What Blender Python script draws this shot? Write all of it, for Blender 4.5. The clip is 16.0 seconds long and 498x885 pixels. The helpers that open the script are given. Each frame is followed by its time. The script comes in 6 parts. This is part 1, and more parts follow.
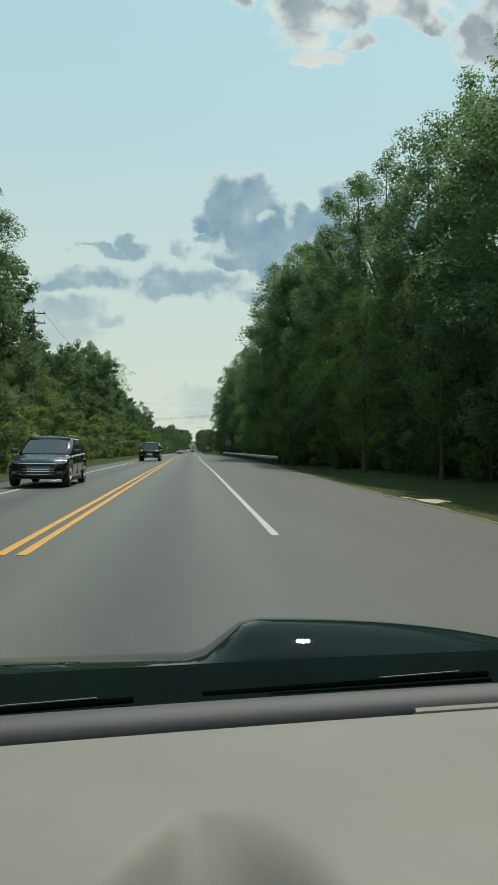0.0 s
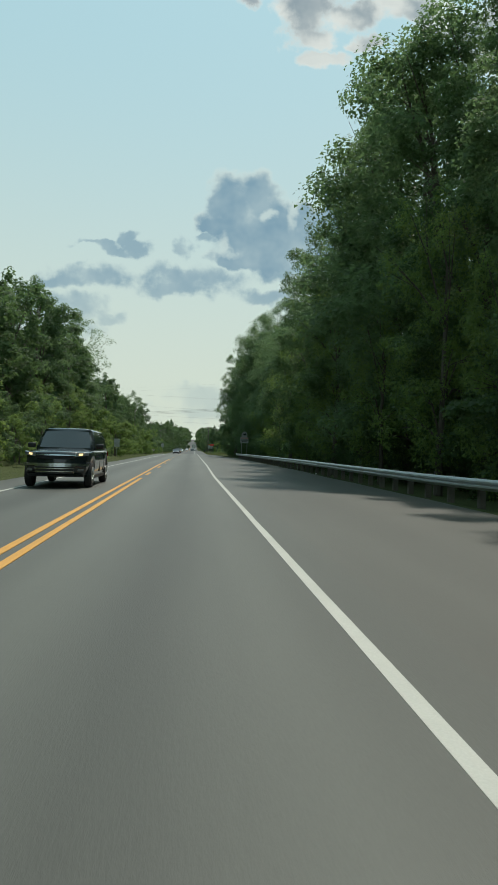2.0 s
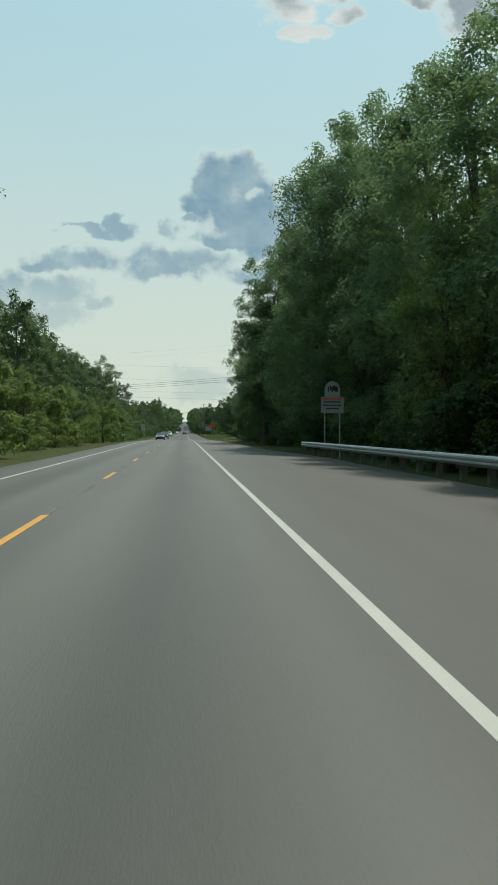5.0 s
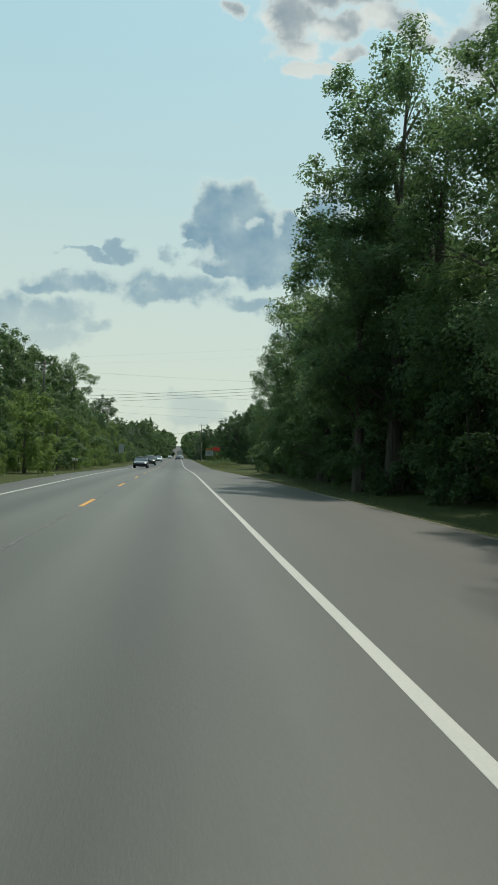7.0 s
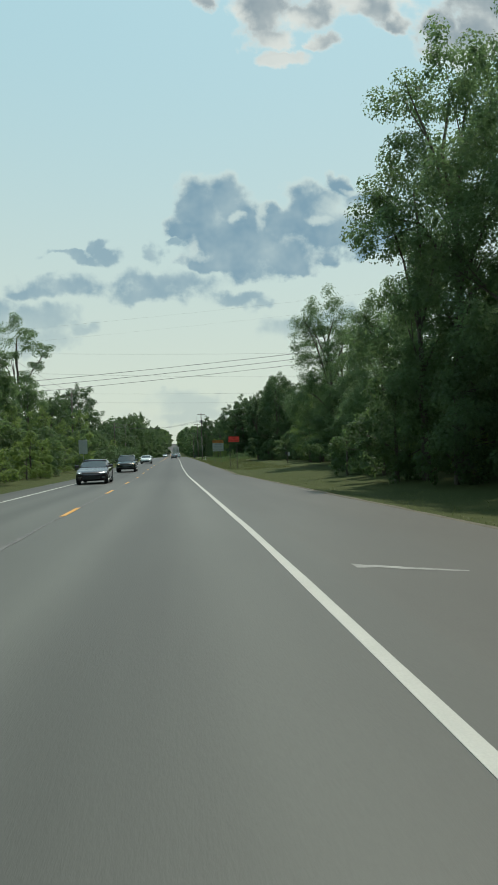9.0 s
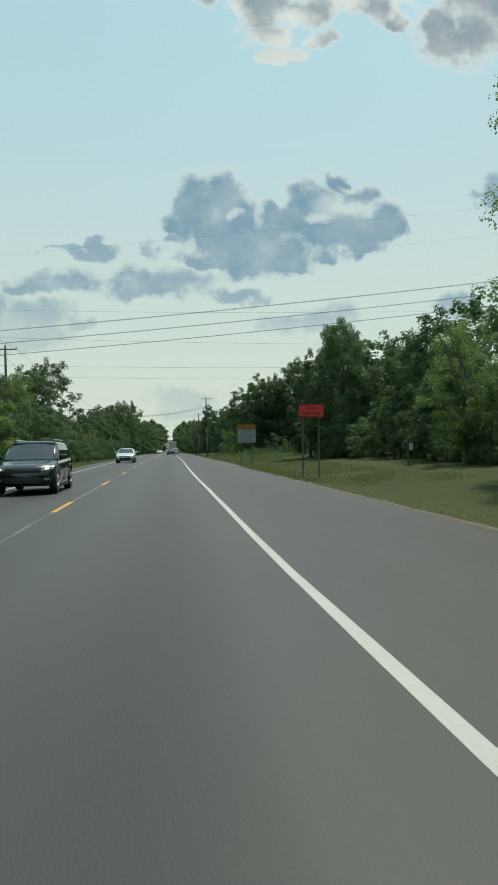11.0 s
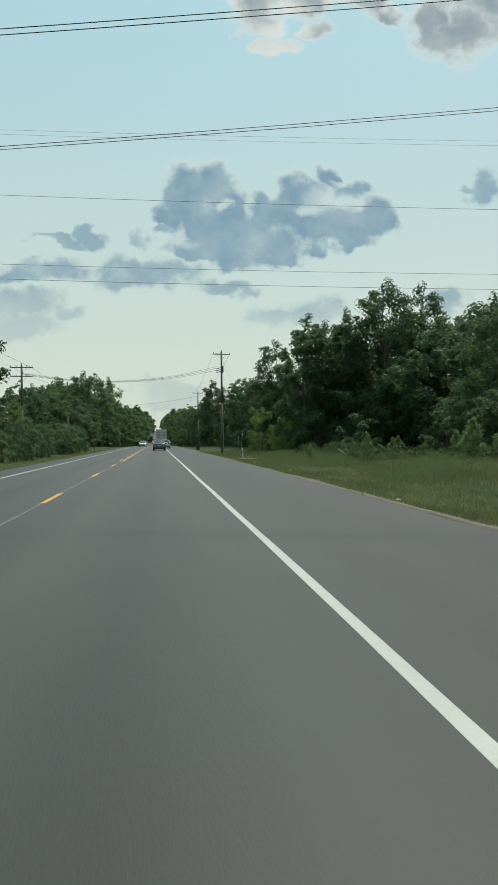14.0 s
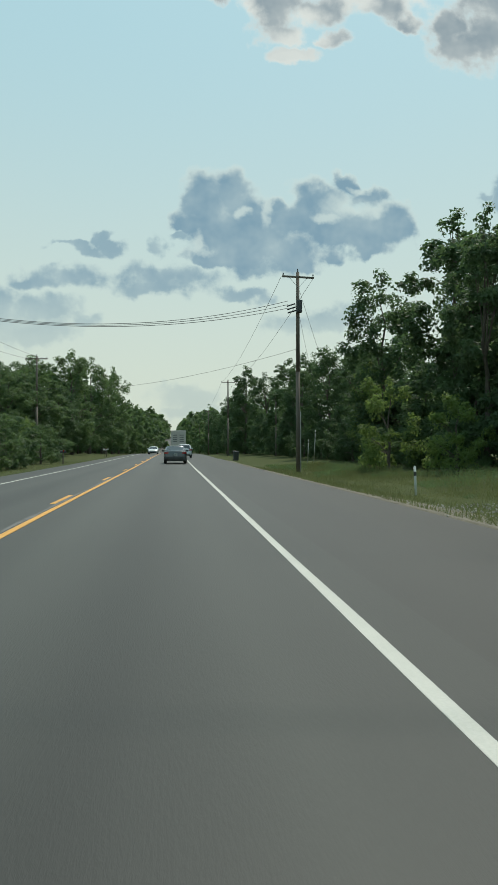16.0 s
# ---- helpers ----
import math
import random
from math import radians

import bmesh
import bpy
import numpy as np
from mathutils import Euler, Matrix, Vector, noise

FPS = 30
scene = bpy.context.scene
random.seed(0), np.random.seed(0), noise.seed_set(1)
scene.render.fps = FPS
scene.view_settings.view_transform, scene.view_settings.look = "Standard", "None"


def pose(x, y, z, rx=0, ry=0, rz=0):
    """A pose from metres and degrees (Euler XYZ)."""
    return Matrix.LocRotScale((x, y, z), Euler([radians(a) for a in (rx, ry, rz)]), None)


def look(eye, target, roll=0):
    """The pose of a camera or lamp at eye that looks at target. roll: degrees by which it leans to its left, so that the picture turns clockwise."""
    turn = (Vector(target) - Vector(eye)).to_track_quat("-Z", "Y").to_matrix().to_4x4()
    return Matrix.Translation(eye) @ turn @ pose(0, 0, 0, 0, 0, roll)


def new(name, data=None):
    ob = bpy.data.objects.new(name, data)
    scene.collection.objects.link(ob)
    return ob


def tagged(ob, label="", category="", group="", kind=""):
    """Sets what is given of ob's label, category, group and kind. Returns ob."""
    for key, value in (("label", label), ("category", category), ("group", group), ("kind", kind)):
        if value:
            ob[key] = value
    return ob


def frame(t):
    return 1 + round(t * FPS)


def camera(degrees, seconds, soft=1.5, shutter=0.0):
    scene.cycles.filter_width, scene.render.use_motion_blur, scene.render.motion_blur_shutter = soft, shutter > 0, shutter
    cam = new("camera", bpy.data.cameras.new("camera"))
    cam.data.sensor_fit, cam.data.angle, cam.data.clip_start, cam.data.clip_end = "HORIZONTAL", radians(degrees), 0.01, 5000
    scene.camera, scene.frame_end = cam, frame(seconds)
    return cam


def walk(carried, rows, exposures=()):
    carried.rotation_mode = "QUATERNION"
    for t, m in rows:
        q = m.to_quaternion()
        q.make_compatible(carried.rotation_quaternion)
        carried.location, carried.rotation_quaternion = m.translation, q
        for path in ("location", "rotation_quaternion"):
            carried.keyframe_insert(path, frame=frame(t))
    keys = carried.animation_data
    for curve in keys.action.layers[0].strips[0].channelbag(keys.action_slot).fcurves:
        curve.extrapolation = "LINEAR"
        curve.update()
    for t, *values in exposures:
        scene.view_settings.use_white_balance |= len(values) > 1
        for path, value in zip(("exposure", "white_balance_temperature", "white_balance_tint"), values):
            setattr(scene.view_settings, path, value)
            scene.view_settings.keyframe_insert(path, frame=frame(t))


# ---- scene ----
# ---- camera and its way ----
cam = camera(38.3, 16.0, soft=1.5)
PATH = [
    (0.0, pose(0.000, 0.000, 1.330, 90.659, -0.534, -4.540)),
    (0.5, pose(-0.030, 12.301, 1.392, 90.516, -0.272, -4.682)),
    (1.0, pose(-0.059, 24.598, 1.436, 90.617, 0.123, -4.567)),
    (1.5, pose(-0.046, 36.656, 1.472, 90.664, -0.240, -4.474)),
    (2.0, pose(-0.095, 48.604, 1.495, 90.617, -1.440, -4.576)),
    (2.5, pose(-0.210, 60.589, 1.498, 90.611, -1.478, -4.581)),
    (3.0, pose(-0.280, 72.621, 1.497, 90.153, -0.694, -4.556)),
    (3.5, pose(-0.265, 84.014, 1.535, 89.730, -0.267, -4.665)),
    (4.0, pose(-0.226, 96.006, 1.576, 89.295, 0.040, -4.774)),
    (4.2, pose(-0.218, 100.862, 1.586, 88.775, 0.850, -4.915)),
    (6.3, pose(-0.335, 152.775, 1.543, 90.468, -2.719, -6.068)),
    (6.5, pose(-0.310, 157.764, 1.546, 90.718, -3.034, -6.099)),
    (7.0, pose(-0.212, 170.269, 1.562, 91.223, -1.517, -5.760)),
    (7.5, pose(-0.132, 182.808, 1.570, 90.875, 0.049, -5.829)),
    (8.0, pose(-0.144, 195.299, 1.556, 90.467, 0.967, -5.771)),
    (8.5, pose(-0.098, 207.616, 1.515, 90.553, 1.594, -5.882)),
    (9.0, pose(-0.020, 219.716, 1.483, 90.735, 1.848, -6.042)),
    (9.2, pose(0.004, 224.609, 1.480, 90.735, 1.308, -6.056)),
    (11.3, pose(-0.262, 274.769, 1.100, 90.418, 1.287, -6.456)),
    (11.5, pose(-0.291, 279.520, 1.113, 90.218, 1.016, -6.659)),
    (12.0, pose(-0.367, 291.435, 1.187, 90.039, 0.767, -7.097)),
    (12.5, pose(-0.300, 303.558, 1.217, 90.033, 1.079, -7.334)),
    (13.0, pose(-0.262, 316.018, 1.260, 89.964, 0.772, -7.460)),
    (13.5, pose(-0.302, 327.507, 1.326, 89.844, 0.959, -7.575)),
    (14.0, pose(-0.211, 339.238, 1.357, 89.890, 0.553, -7.404)),
    (14.5, pose(-0.137, 350.754, 1.344, 90.352, -0.005, -6.566)),
    (15.0, pose(-0.179, 362.048, 1.319, 90.957, -0.812, -6.115)),
    (15.5, pose(-0.157, 374.256, 1.294, 90.792, -0.621, -6.075)),
    (16.0, pose(-0.000, 386.977, 1.330, 90.435, 0.151, -6.140)),
]
walk(cam, PATH, exposures=[(0.0, 0.0), (16.0, 0.0)])

# ---- world, sun ----
SUN_EL, SUN_AZ = 62.0, 31.0          # degrees; azimuth to the right of the road's direction
world = bpy.data.worlds.new("world")
scene.world = world
world.use_nodes = True


def nodes_of(tree):
    tree.nodes.clear()

    def add(kind, **values):
        n = tree.nodes.new(kind)
        for key, value in values.items():
            if key in n.inputs:
                n.inputs[key].default_value = value
        return n
    return add, tree.links.new


def build_world():
    tree = world.node_tree
    add, link = nodes_of(tree)

    def calc(op, a, b=None, c=None):
        n = tree.nodes.new("ShaderNodeMath")
        n.operation = op
        for i, v in enumerate((a, b, c)):
            if v is None:
                continue
            if isinstance(v, (int, float)):
                n.inputs[i].default_value = v
            else:
                link(v, n.inputs[i])
        return n.outputs[0]

    sky = tree.nodes.new("ShaderNodeTexSky")
    sky.sky_type = "NISHITA"
    sky.sun_disc = False
    sky.sun_elevation = radians(SUN_EL)
    sky.sun_rotation = radians(SUN_AZ)
    sky.air_density, sky.dust_density, sky.ozone_density = 1.0, 2.2, 1.4
    co = tree.nodes.new("ShaderNodeTexCoord")
    sep = tree.nodes.new("ShaderNodeSeparateXYZ")
    link(co.outputs["Generated"], sep.inputs[0])
    depth = calc("MAXIMUM", calc("ABSOLUTE", sep.outputs[1]), 0.12)
    u, v = calc("DIVIDE", sep.outputs[0], depth), calc("DIVIDE", sep.outputs[2], depth)
    flat = tree.nodes.new("ShaderNodeCombineXYZ")
    link(u, flat.inputs[0])
    link(v, flat.inputs[1])

    def vec(op, p, q):
        n = tree.nodes.new("ShaderNodeVectorMath")
        n.operation = op
        for i, w in enumerate((p, q)):
            if w is None:
                continue
            if isinstance(w, tuple):
                n.inputs[i].default_value = w
            else:
                link(w, n.inputs[i])
        return n.outputs["Value" if op == "LENGTH" else "Vector"]

    def noise_of(scale, detail, roughness, offset=0.0):
        n = add("ShaderNodeTexNoise", Scale=scale, Detail=detail, Roughness=roughness)
        link(vec("ADD", flat.outputs[0], (offset, offset, 0.0)), n.inputs["Vector"])
        return n

    # small curls displace the outline of every cloud
    curl = vec("MULTIPLY", vec("SUBTRACT", noise_of(24.0, 4.0, 0.52).outputs["Color"], (0.5, 0.5, 0.5)), (0.060, 0.050, 0.0))
    wave = vec("MULTIPLY", vec("SUBTRACT", noise_of(11.0, 2.0, 0.5, 3.0).outputs["Color"], (0.5, 0.5, 0.5)), (0.036, 0.026, 0.0))
    bent = vec("ADD", vec("ADD", flat.outputs[0], curl), wave)

    def lump(lobes, grow, drop=0.0, soft=0.16):
        """How deep a direction lies inside the nearest lobes: 0 at their edge, 1 in the middle."""
        total = None
        for cu, cv, ru, rv in lobes:
            off = vec("MULTIPLY", vec("SUBTRACT", bent, (cu, cv - drop * rv, 0.0)), (1 / (ru * grow), 1 / (rv * grow), 0.0))
            d = calc("SUBTRACT", 1.0, vec("LENGTH", off, None))
            total = d if total is None else calc("SMOOTH_MAX", total, d, soft)
        return total

    def ramp(value, lo, hi):
        n = tree.nodes.new("ShaderNodeMapRange")
        n.interpolation_type = "SMOOTHSTEP"
        link(value, n.inputs["Value"])
        n.inputs["From Min"].default_value, n.inputs["From Max"].default_value = lo, hi
        return n.outputs[0]

    dense = calc("SMOOTH_MAX", lump(BIG_CLOUD, 1.5, 0, 0.35), lump(RIGHT_CLOUD, 1.5, 0, 0.35), 0.2)
    small = lump(SMALL_CLOUDS, 1.35, 0, 0.25)
    high = lump(HIGH_CLOUDS, 1.3, 0, 0.25)
    thin = calc("MAXIMUM", lump(LOW_CLOUDS, 1.5, 0, 0.35), lump(FAR_CLOUDS, 1.5, 0, 0.35))
    fine = calc("MULTIPLY", calc("SUBTRACT", noise_of(52.0, 5.0, 0.65, 7.0).outputs["Fac"], 0.5), 0.6)
    big = calc("MULTIPLY", calc("SUBTRACT", noise_of(17.0, 3.0, 0.55, 5.0).outputs["Fac"], 0.5), 0.8)
    grain = calc("ADD", fine, big)
    a_dense = ramp(calc("ADD", dense, calc("MULTIPLY", grain, 0.75)), 0.02, 0.40)
    a_small = calc("MULTIPLY", ramp(calc("ADD", small, calc("MULTIPLY", grain, 1.5)), 0.0, 0.6), 0.8)
    a_high = ramp(calc("ADD", high, calc("MULTIPLY", grain, 1.1)), 0.0, 0.5)
    a_thin = calc("MULTIPLY", ramp(calc("ADD", thin, calc("MULTIPLY", grain, 1.5)), -0.08, 0.75), calc("ADD", 0.3, calc("MULTIPLY", ramp(v, 0.13, 0.25), 0.6)))
    alpha = calc("MAXIMUM", calc("MAXIMUM", calc("MAXIMUM", a_dense, a_small), a_high), a_thin)
    # the sun stands above and behind them: upper rims and thin places are lit, thick middles and undersides stay grey
    below = calc("SMOOTH_MAX", lump(BIG_CLOUD, 1.5, 0.3, 0.35), lump(RIGHT_CLOUD, 1.5, 0.3, 0.35), 0.2)
    depth_in = calc("MAXIMUM", calc("MAXIMUM", below, thin), calc("MAXIMUM", calc("ADD", small, 0.1), calc("SUBTRACT", calc("MULTIPLY", high, 0.85), 0.04)))
    depth_in = calc("ADD", depth_in, calc("MULTIPLY", grain, 0.75))
    lit = calc("ADD", calc("MAXIMUM", lump(SUNLIT_GAPS, 1.4), -0.6), calc("MULTIPLY", grain, 0.8))
    core = calc("MULTIPLY", ramp(depth_in, -0.06, 0.56), calc("SUBTRACT", 1.0, calc("MULTIPLY", ramp(lit, -0.3, 0.7), 0.75)))
    core = calc("MULTIPLY", core, calc("ADD", 0.88, calc("MULTIPLY", big, 1.3)))
    tone = tree.nodes.new("ShaderNodeMix")
    tone.data_type = "RGBA"
    link(core, tone.inputs["Factor"])
    edge = tree.nodes.new("ShaderNodeMix")
    edge.data_type = "RGBA"
    link(ramp(v, 0.36, 0.58), edge.inputs["Factor"])
    edge.inputs["A"].default_value = (0.60, 0.72, 0.69, 1)
    edge.inputs["B"].default_value = (0.80, 0.83, 0.77, 1)
    link(edge.outputs["Result"], tone.inputs["A"])
    # low far clouds are blue with distance, the high near ones grey
    shade = tree.nodes.new("ShaderNodeMix")
    shade.data_type = "RGBA"
    link(ramp(v, 0.36, 0.58), shade.inputs["Factor"])
    shade.inputs["A"].default_value = (0.19, 0.325, 0.42, 1)
    shade.inputs["B"].default_value = (0.27, 0.335, 0.37, 1)
    link(shade.outputs["Result"], tone.inputs["B"])
    # thin summer haze that whitens the sky, most of all near the horizon
    haze = tree.nodes.new("ShaderNodeMapRange")
    haze.interpolation_type = "SMOOTHSTEP"
    link(sep.outputs[2], haze.inputs["Value"])
    for key, value in (("From Min", -0.02), ("From Max", 0.55), ("To Min", 0.94), ("To Max", 0.80)):
        haze.inputs[key].default_value = value
    far = tree.nodes.new("ShaderNodeMix")
    far.data_type = "RGBA"
    link(ramp(sep.outputs[2], 0.0, 0.62), far.inputs["Factor"])
    far.inputs["A"].default_value = (0.65, 0.73, 0.62, 1)
    far.inputs["B"].default_value = (0.44, 0.72, 0.77, 1)
    sky_bg = add("ShaderNodeBackground", Strength=0.11)
    link(sky.outputs[0], sky_bg.inputs["Color"])
    haze_bg = add("ShaderNodeBackground", Strength=1.0)
    link(far.outputs["Result"], haze_bg.inputs["Color"])
    cloud_bg = add("ShaderNodeBackground", Strength=1.0)
    link(tone.outputs["Result"], cloud_bg.inputs["Color"])
    m1, m2 = tree.nodes.new("ShaderNodeMixShader"), tree.nodes.new("ShaderNodeMixShader")
    link(haze.outputs[0], m1.inputs[0])
    link(sky_bg.outputs[0], m1.inputs[1])
    link(haze_bg.outputs[0], m1.inputs[2])
    link(calc("MULTIPLY", alpha, 0.92), m2.inputs[0])
    link(m1.outputs[0], m2.inputs[1])
    link(cloud_bg.outputs[0], m2.inputs[2])
    out = tree.nodes.new("ShaderNodeOutputWorld")
    link(m2.outputs[0], out.inputs["Surface"])


# the clouds: place and half size of their lobes on the sky, as slopes to the side and upwards
BIG_CLOUD = [(0.045, 0.351, 0.0277, 0.0322), (0.087, 0.361, 0.0249, 0.0278), (0.106, 0.334, 0.0219, 0.0248), (0.067, 0.314, 0.0449, 0.0308),
             (0.021, 0.314, 0.0198, 0.0153), (0.098, 0.28, 0.0548, 0.0263), (0.129, 0.308, 0.0394, 0.0349), (0.055, 0.263, 0.0386, 0.0108),
             (0.16, 0.274, 0.0397, 0.0234), (0.153, 0.344, 0.0142, 0.0125), (0.18, 0.255, 0.0223, 0.0094), (0.224, 0.275, 0.0177, 0.011)]
RIGHT_CLOUD = [(0.193, 0.353, 0.0272, 0.0235), (0.177, 0.329, 0.0318, 0.0266), (0.249, 0.38, 0.0162, 0.0126), (0.277, 0.36, 0.0212, 0.0142),
               (0.31, 0.325, 0.0346, 0.0238), (0.257, 0.312, 0.0653, 0.0268), (0.281, 0.289, 0.0344, 0.0142), (0.225, 0.342, 0.0242, 0.0236), (0.33, 0.324, 0.0149, 0.0159)]
SMALL_CLOUDS = [(-0.099, 0.286, 0.0118, 0.0136), (-0.08, 0.277, 0.0178, 0.0106), (-0.128, 0.274, 0.0249, 0.0075), (-0.15, 0.276, 0.0175, 0.0052),
                (-0.106, 0.267, 0.0221, 0.0075), (-0.015, 0.278, 0.0166, 0.0152), (0.01, 0.293, 0.0137, 0.0061), (0.482, 0.367, 0.0241, 0.0276), (0.456, 0.369, 0.0102, 0.0081)]
LOW_CLOUDS = [(-0.017, 0.239, 0.0531, 0.0152), (0.028, 0.232, 0.0368, 0.0169), (-0.032, 0.223, 0.0453, 0.0106), (-0.143, 0.234, 0.055, 0.0135),
              (-0.187, 0.227, 0.0289, 0.0104), (0.093, 0.218, 0.0351, 0.0093), (0.128, 0.209, 0.0173, 0.0078), (0.121, 0.253, 0.0472, 0.0093)]
FAR_CLOUDS = [(-0.18, 0.19, 0.0545, 0.0164), (-0.122, 0.18, 0.0294, 0.009), (-0.187, 0.161, 0.0507, 0.0149), (-0.23, 0.182, 0.0429, 0.0296),
              (0.167, 0.176, 0.0398, 0.0172), (0.223, 0.177, 0.0322, 0.0157), (0.255, 0.189, 0.0284, 0.0205), (0.421, 0.2, 0.0339, 0.0161), (0.02, 0.075, 0.06, 0.016), (0.05, 0.05, 0.09, 0.014)]
HIGH_CLOUDS = [(0.148, 0.635, 0.043, 0.0411), (0.131, 0.614, 0.0247, 0.023), (0.232, 0.579, 0.02, 0.0165), (0.214, 0.576, 0.0183, 0.0099),
               (0.168, 0.558, 0.0331, 0.0115), (0.214, 0.622, 0.0417, 0.0248), (0.298, 0.638, 0.0593, 0.0216), (0.336, 0.617, 0.0221, 0.0117),
               (0.399, 0.613, 0.0309, 0.0369), (0.206, 0.679, 0.109, 0.0331), (0.064, 0.629, 0.0179, 0.0114), (0.152, 0.59, 0.0347, 0.0181),
               (0.417, 0.579, 0.0407, 0.029), (0.468, 0.599, 0.0516, 0.0487), (0.4, 0.61, 0.0338, 0.0241), (0.503, 0.658, 0.096, 0.0489)]
SUNLIT_GAPS = [(0.102, 0.326, 0.0093, 0.0054), (0.245, 0.339, 0.0243, 0.0126), (0.221, 0.326, 0.0129, 0.0063), (0.289, 0.34, 0.0114, 0.0095),
               (0.141, 0.335, 0.0071, 0.0171), (0.035, 0.284, 0.0076, 0.0107), (0.265, 0.37, 0.0097, 0.0055), (0.193, 0.612, 0.0249, 0.0132),
               (0.181, 0.581, 0.0415, 0.0148), (0.264, 0.636, 0.0218, 0.0166), (0.361, 0.641, 0.0187, 0.0217), (0.107, 0.613, 0.0131, 0.018), (0.168, 0.556, 0.03, 0.012)]
build_world()
sun = new("sun", bpy.data.lights.new("sun", "SUN"))
sun.data.energy, sun.data.angle, sun.data.color = 3.4, radians(1.4), (1.0, 0.94, 0.84)
az, el = radians(SUN_AZ), radians(SUN_EL)
toward = Vector((math.sin(az) * math.cos(el), math.cos(az) * math.cos(el), math.sin(el)))
sun.matrix_world = look(toward * 100, (0, 0, 0))


# ---- materials ----
def material(name, base, rough=0.8, metal=0.0, vary=0.25, scale=3.0, fine=40.0, bump=0.15, stretch=(1, 1, 1), second=None,
             random_tint=0.0, island=False, coat=0.0, specular=0.5, grain=0.5):
    """Two scales of noise over the base colour, with relief."""
    m = bpy.data.materials.new(name)
    m.use_nodes = True
    tree = m.node_tree
    add, link = nodes_of(tree)
    out = add("ShaderNodeOutputMaterial")
    b = add("ShaderNodeBsdfPrincipled", Roughness=rough, Metallic=metal)
    b.inputs["Coat Weight"].default_value = coat
    b.inputs["Specular IOR Level"].default_value = specular
    co = add("ShaderNodeTexCoord")
    mp = add("ShaderNodeMapping")
    mp.inputs["Scale"].default_value = stretch
    link(co.outputs["Object"], mp.inputs["Vector"])
    n1 = add("ShaderNodeTexNoise", Scale=scale, Detail=5.0, Roughness=0.6)
    n2 = add("ShaderNodeTexNoise", Scale=fine, Detail=3.0, Roughness=0.7)
    link(mp.outputs[0], n1.inputs["Vector"])
    link(mp.outputs[0], n2.inputs["Vector"])
    both = add("ShaderNodeMix")
    both.inputs["Factor"].default_value = grain
    link(n1.outputs["Fac"], both.inputs["A"])
    link(n2.outputs["Fac"], both.inputs["B"])
    spread = add("ShaderNodeMapRange")
    spread.inputs["From Min"].default_value, spread.inputs["From Max"].default_value = 0.3, 0.7
    link(both.outputs["Result"], spread.inputs["Value"])
    mix = add("ShaderNodeMix")
    mix.data_type = "RGBA"
    link(spread.outputs[0], mix.inputs["Factor"])
    mix.inputs["A"].default_value = (*[c * (1 - vary) for c in base], 1)
    mix.inputs["B"].default_value = (*(second or [min(1, c * (1 + vary)) for c in base]), 1)
    colour = mix.outputs["Result"]
    if random_tint:
        src = add("ShaderNodeNewGeometry").outputs["Random Per Island"] if island else add("ShaderNodeObjectInfo").outputs["Random"]
        hsv = add("ShaderNodeHueSaturation")
        rng = add("ShaderNodeMapRange")
        rng.inputs["To Min"].default_value, rng.inputs["To Max"].default_value = 1 - random_tint, 1 + random_tint
        link(src, rng.inputs["Value"])
        link(rng.outputs[0], hsv.inputs["Value"])
        link(colour, hsv.inputs["Color"])
        colour = hsv.outputs["Color"]
    link(colour, b.inputs["Base Color"])
    if bump:
        bp = add("ShaderNodeBump", Strength=bump, Distance=0.02)
        link(n2.outputs["Fac"], bp.inputs["Height"])
        link(bp.outputs[0], b.inputs["Normal"])
    link(b.outputs[0], out.inputs["Surface"])
    return m


def leaf_material(name, dark, light, through_colour, through_part=0.45):
    """Leaves: green that varies from tree to tree and from leaf to leaf, with light coming through."""
    m = bpy.data.materials.new(name)
    m.use_nodes = True
    tree = m.node_tree
    add, link = nodes_of(tree)
    out = add("ShaderNodeOutputMaterial")
    leaf, tint = add("ShaderNodeNewGeometry").outputs["Random Per Island"], add("ShaderNodeObjectInfo").outputs["Random"]
    co = add("ShaderNodeTexCoord")
    clump = add("ShaderNodeTexNoise", Scale=0.42, Detail=2.0, Roughness=0.5)
    link(co.outputs["Object"], clump.inputs["Vector"])
    spread = add("ShaderNodeMapRange")
    spread.inputs["From Min"].default_value, spread.inputs["From Max"].default_value = 0.3, 0.7
    link(clump.outputs["Fac"], spread.inputs["Value"])
    both = add("ShaderNodeMix")
    both.inputs["Factor"].default_value = 0.72
    link(leaf, both.inputs["A"])
    link(tint, both.inputs["B"])
    third = add("ShaderNodeMix")
    third.inputs["Factor"].default_value = 0.42
    link(both.outputs["Result"], third.inputs["A"])
    link(spread.outputs[0], third.inputs["B"])
    mix = add("ShaderNodeMix")
    mix.data_type = "RGBA"
    link(third.outputs["Result"], mix.inputs["Factor"])
    mix.inputs["A"].default_value, mix.inputs["B"].default_value = (*dark, 1), (*light, 1)
    b = add("ShaderNodeBsdfPrincipled", Roughness=0.62)
    b.inputs["Specular IOR Level"].default_value = 0.3
    link(mix.outputs["Result"], b.inputs["Base Color"])
    tr = add("ShaderNodeBsdfTranslucent", Color=(*through_colour, 1))
    ms = add("ShaderNodeMixShader")
    ms.inputs[0].default_value = through_part
    link(b.outputs[0], ms.inputs[1])
    link(tr.outputs[0], ms.inputs[2])
    link(ms.outputs[0], out.inputs["Surface"])
    return m


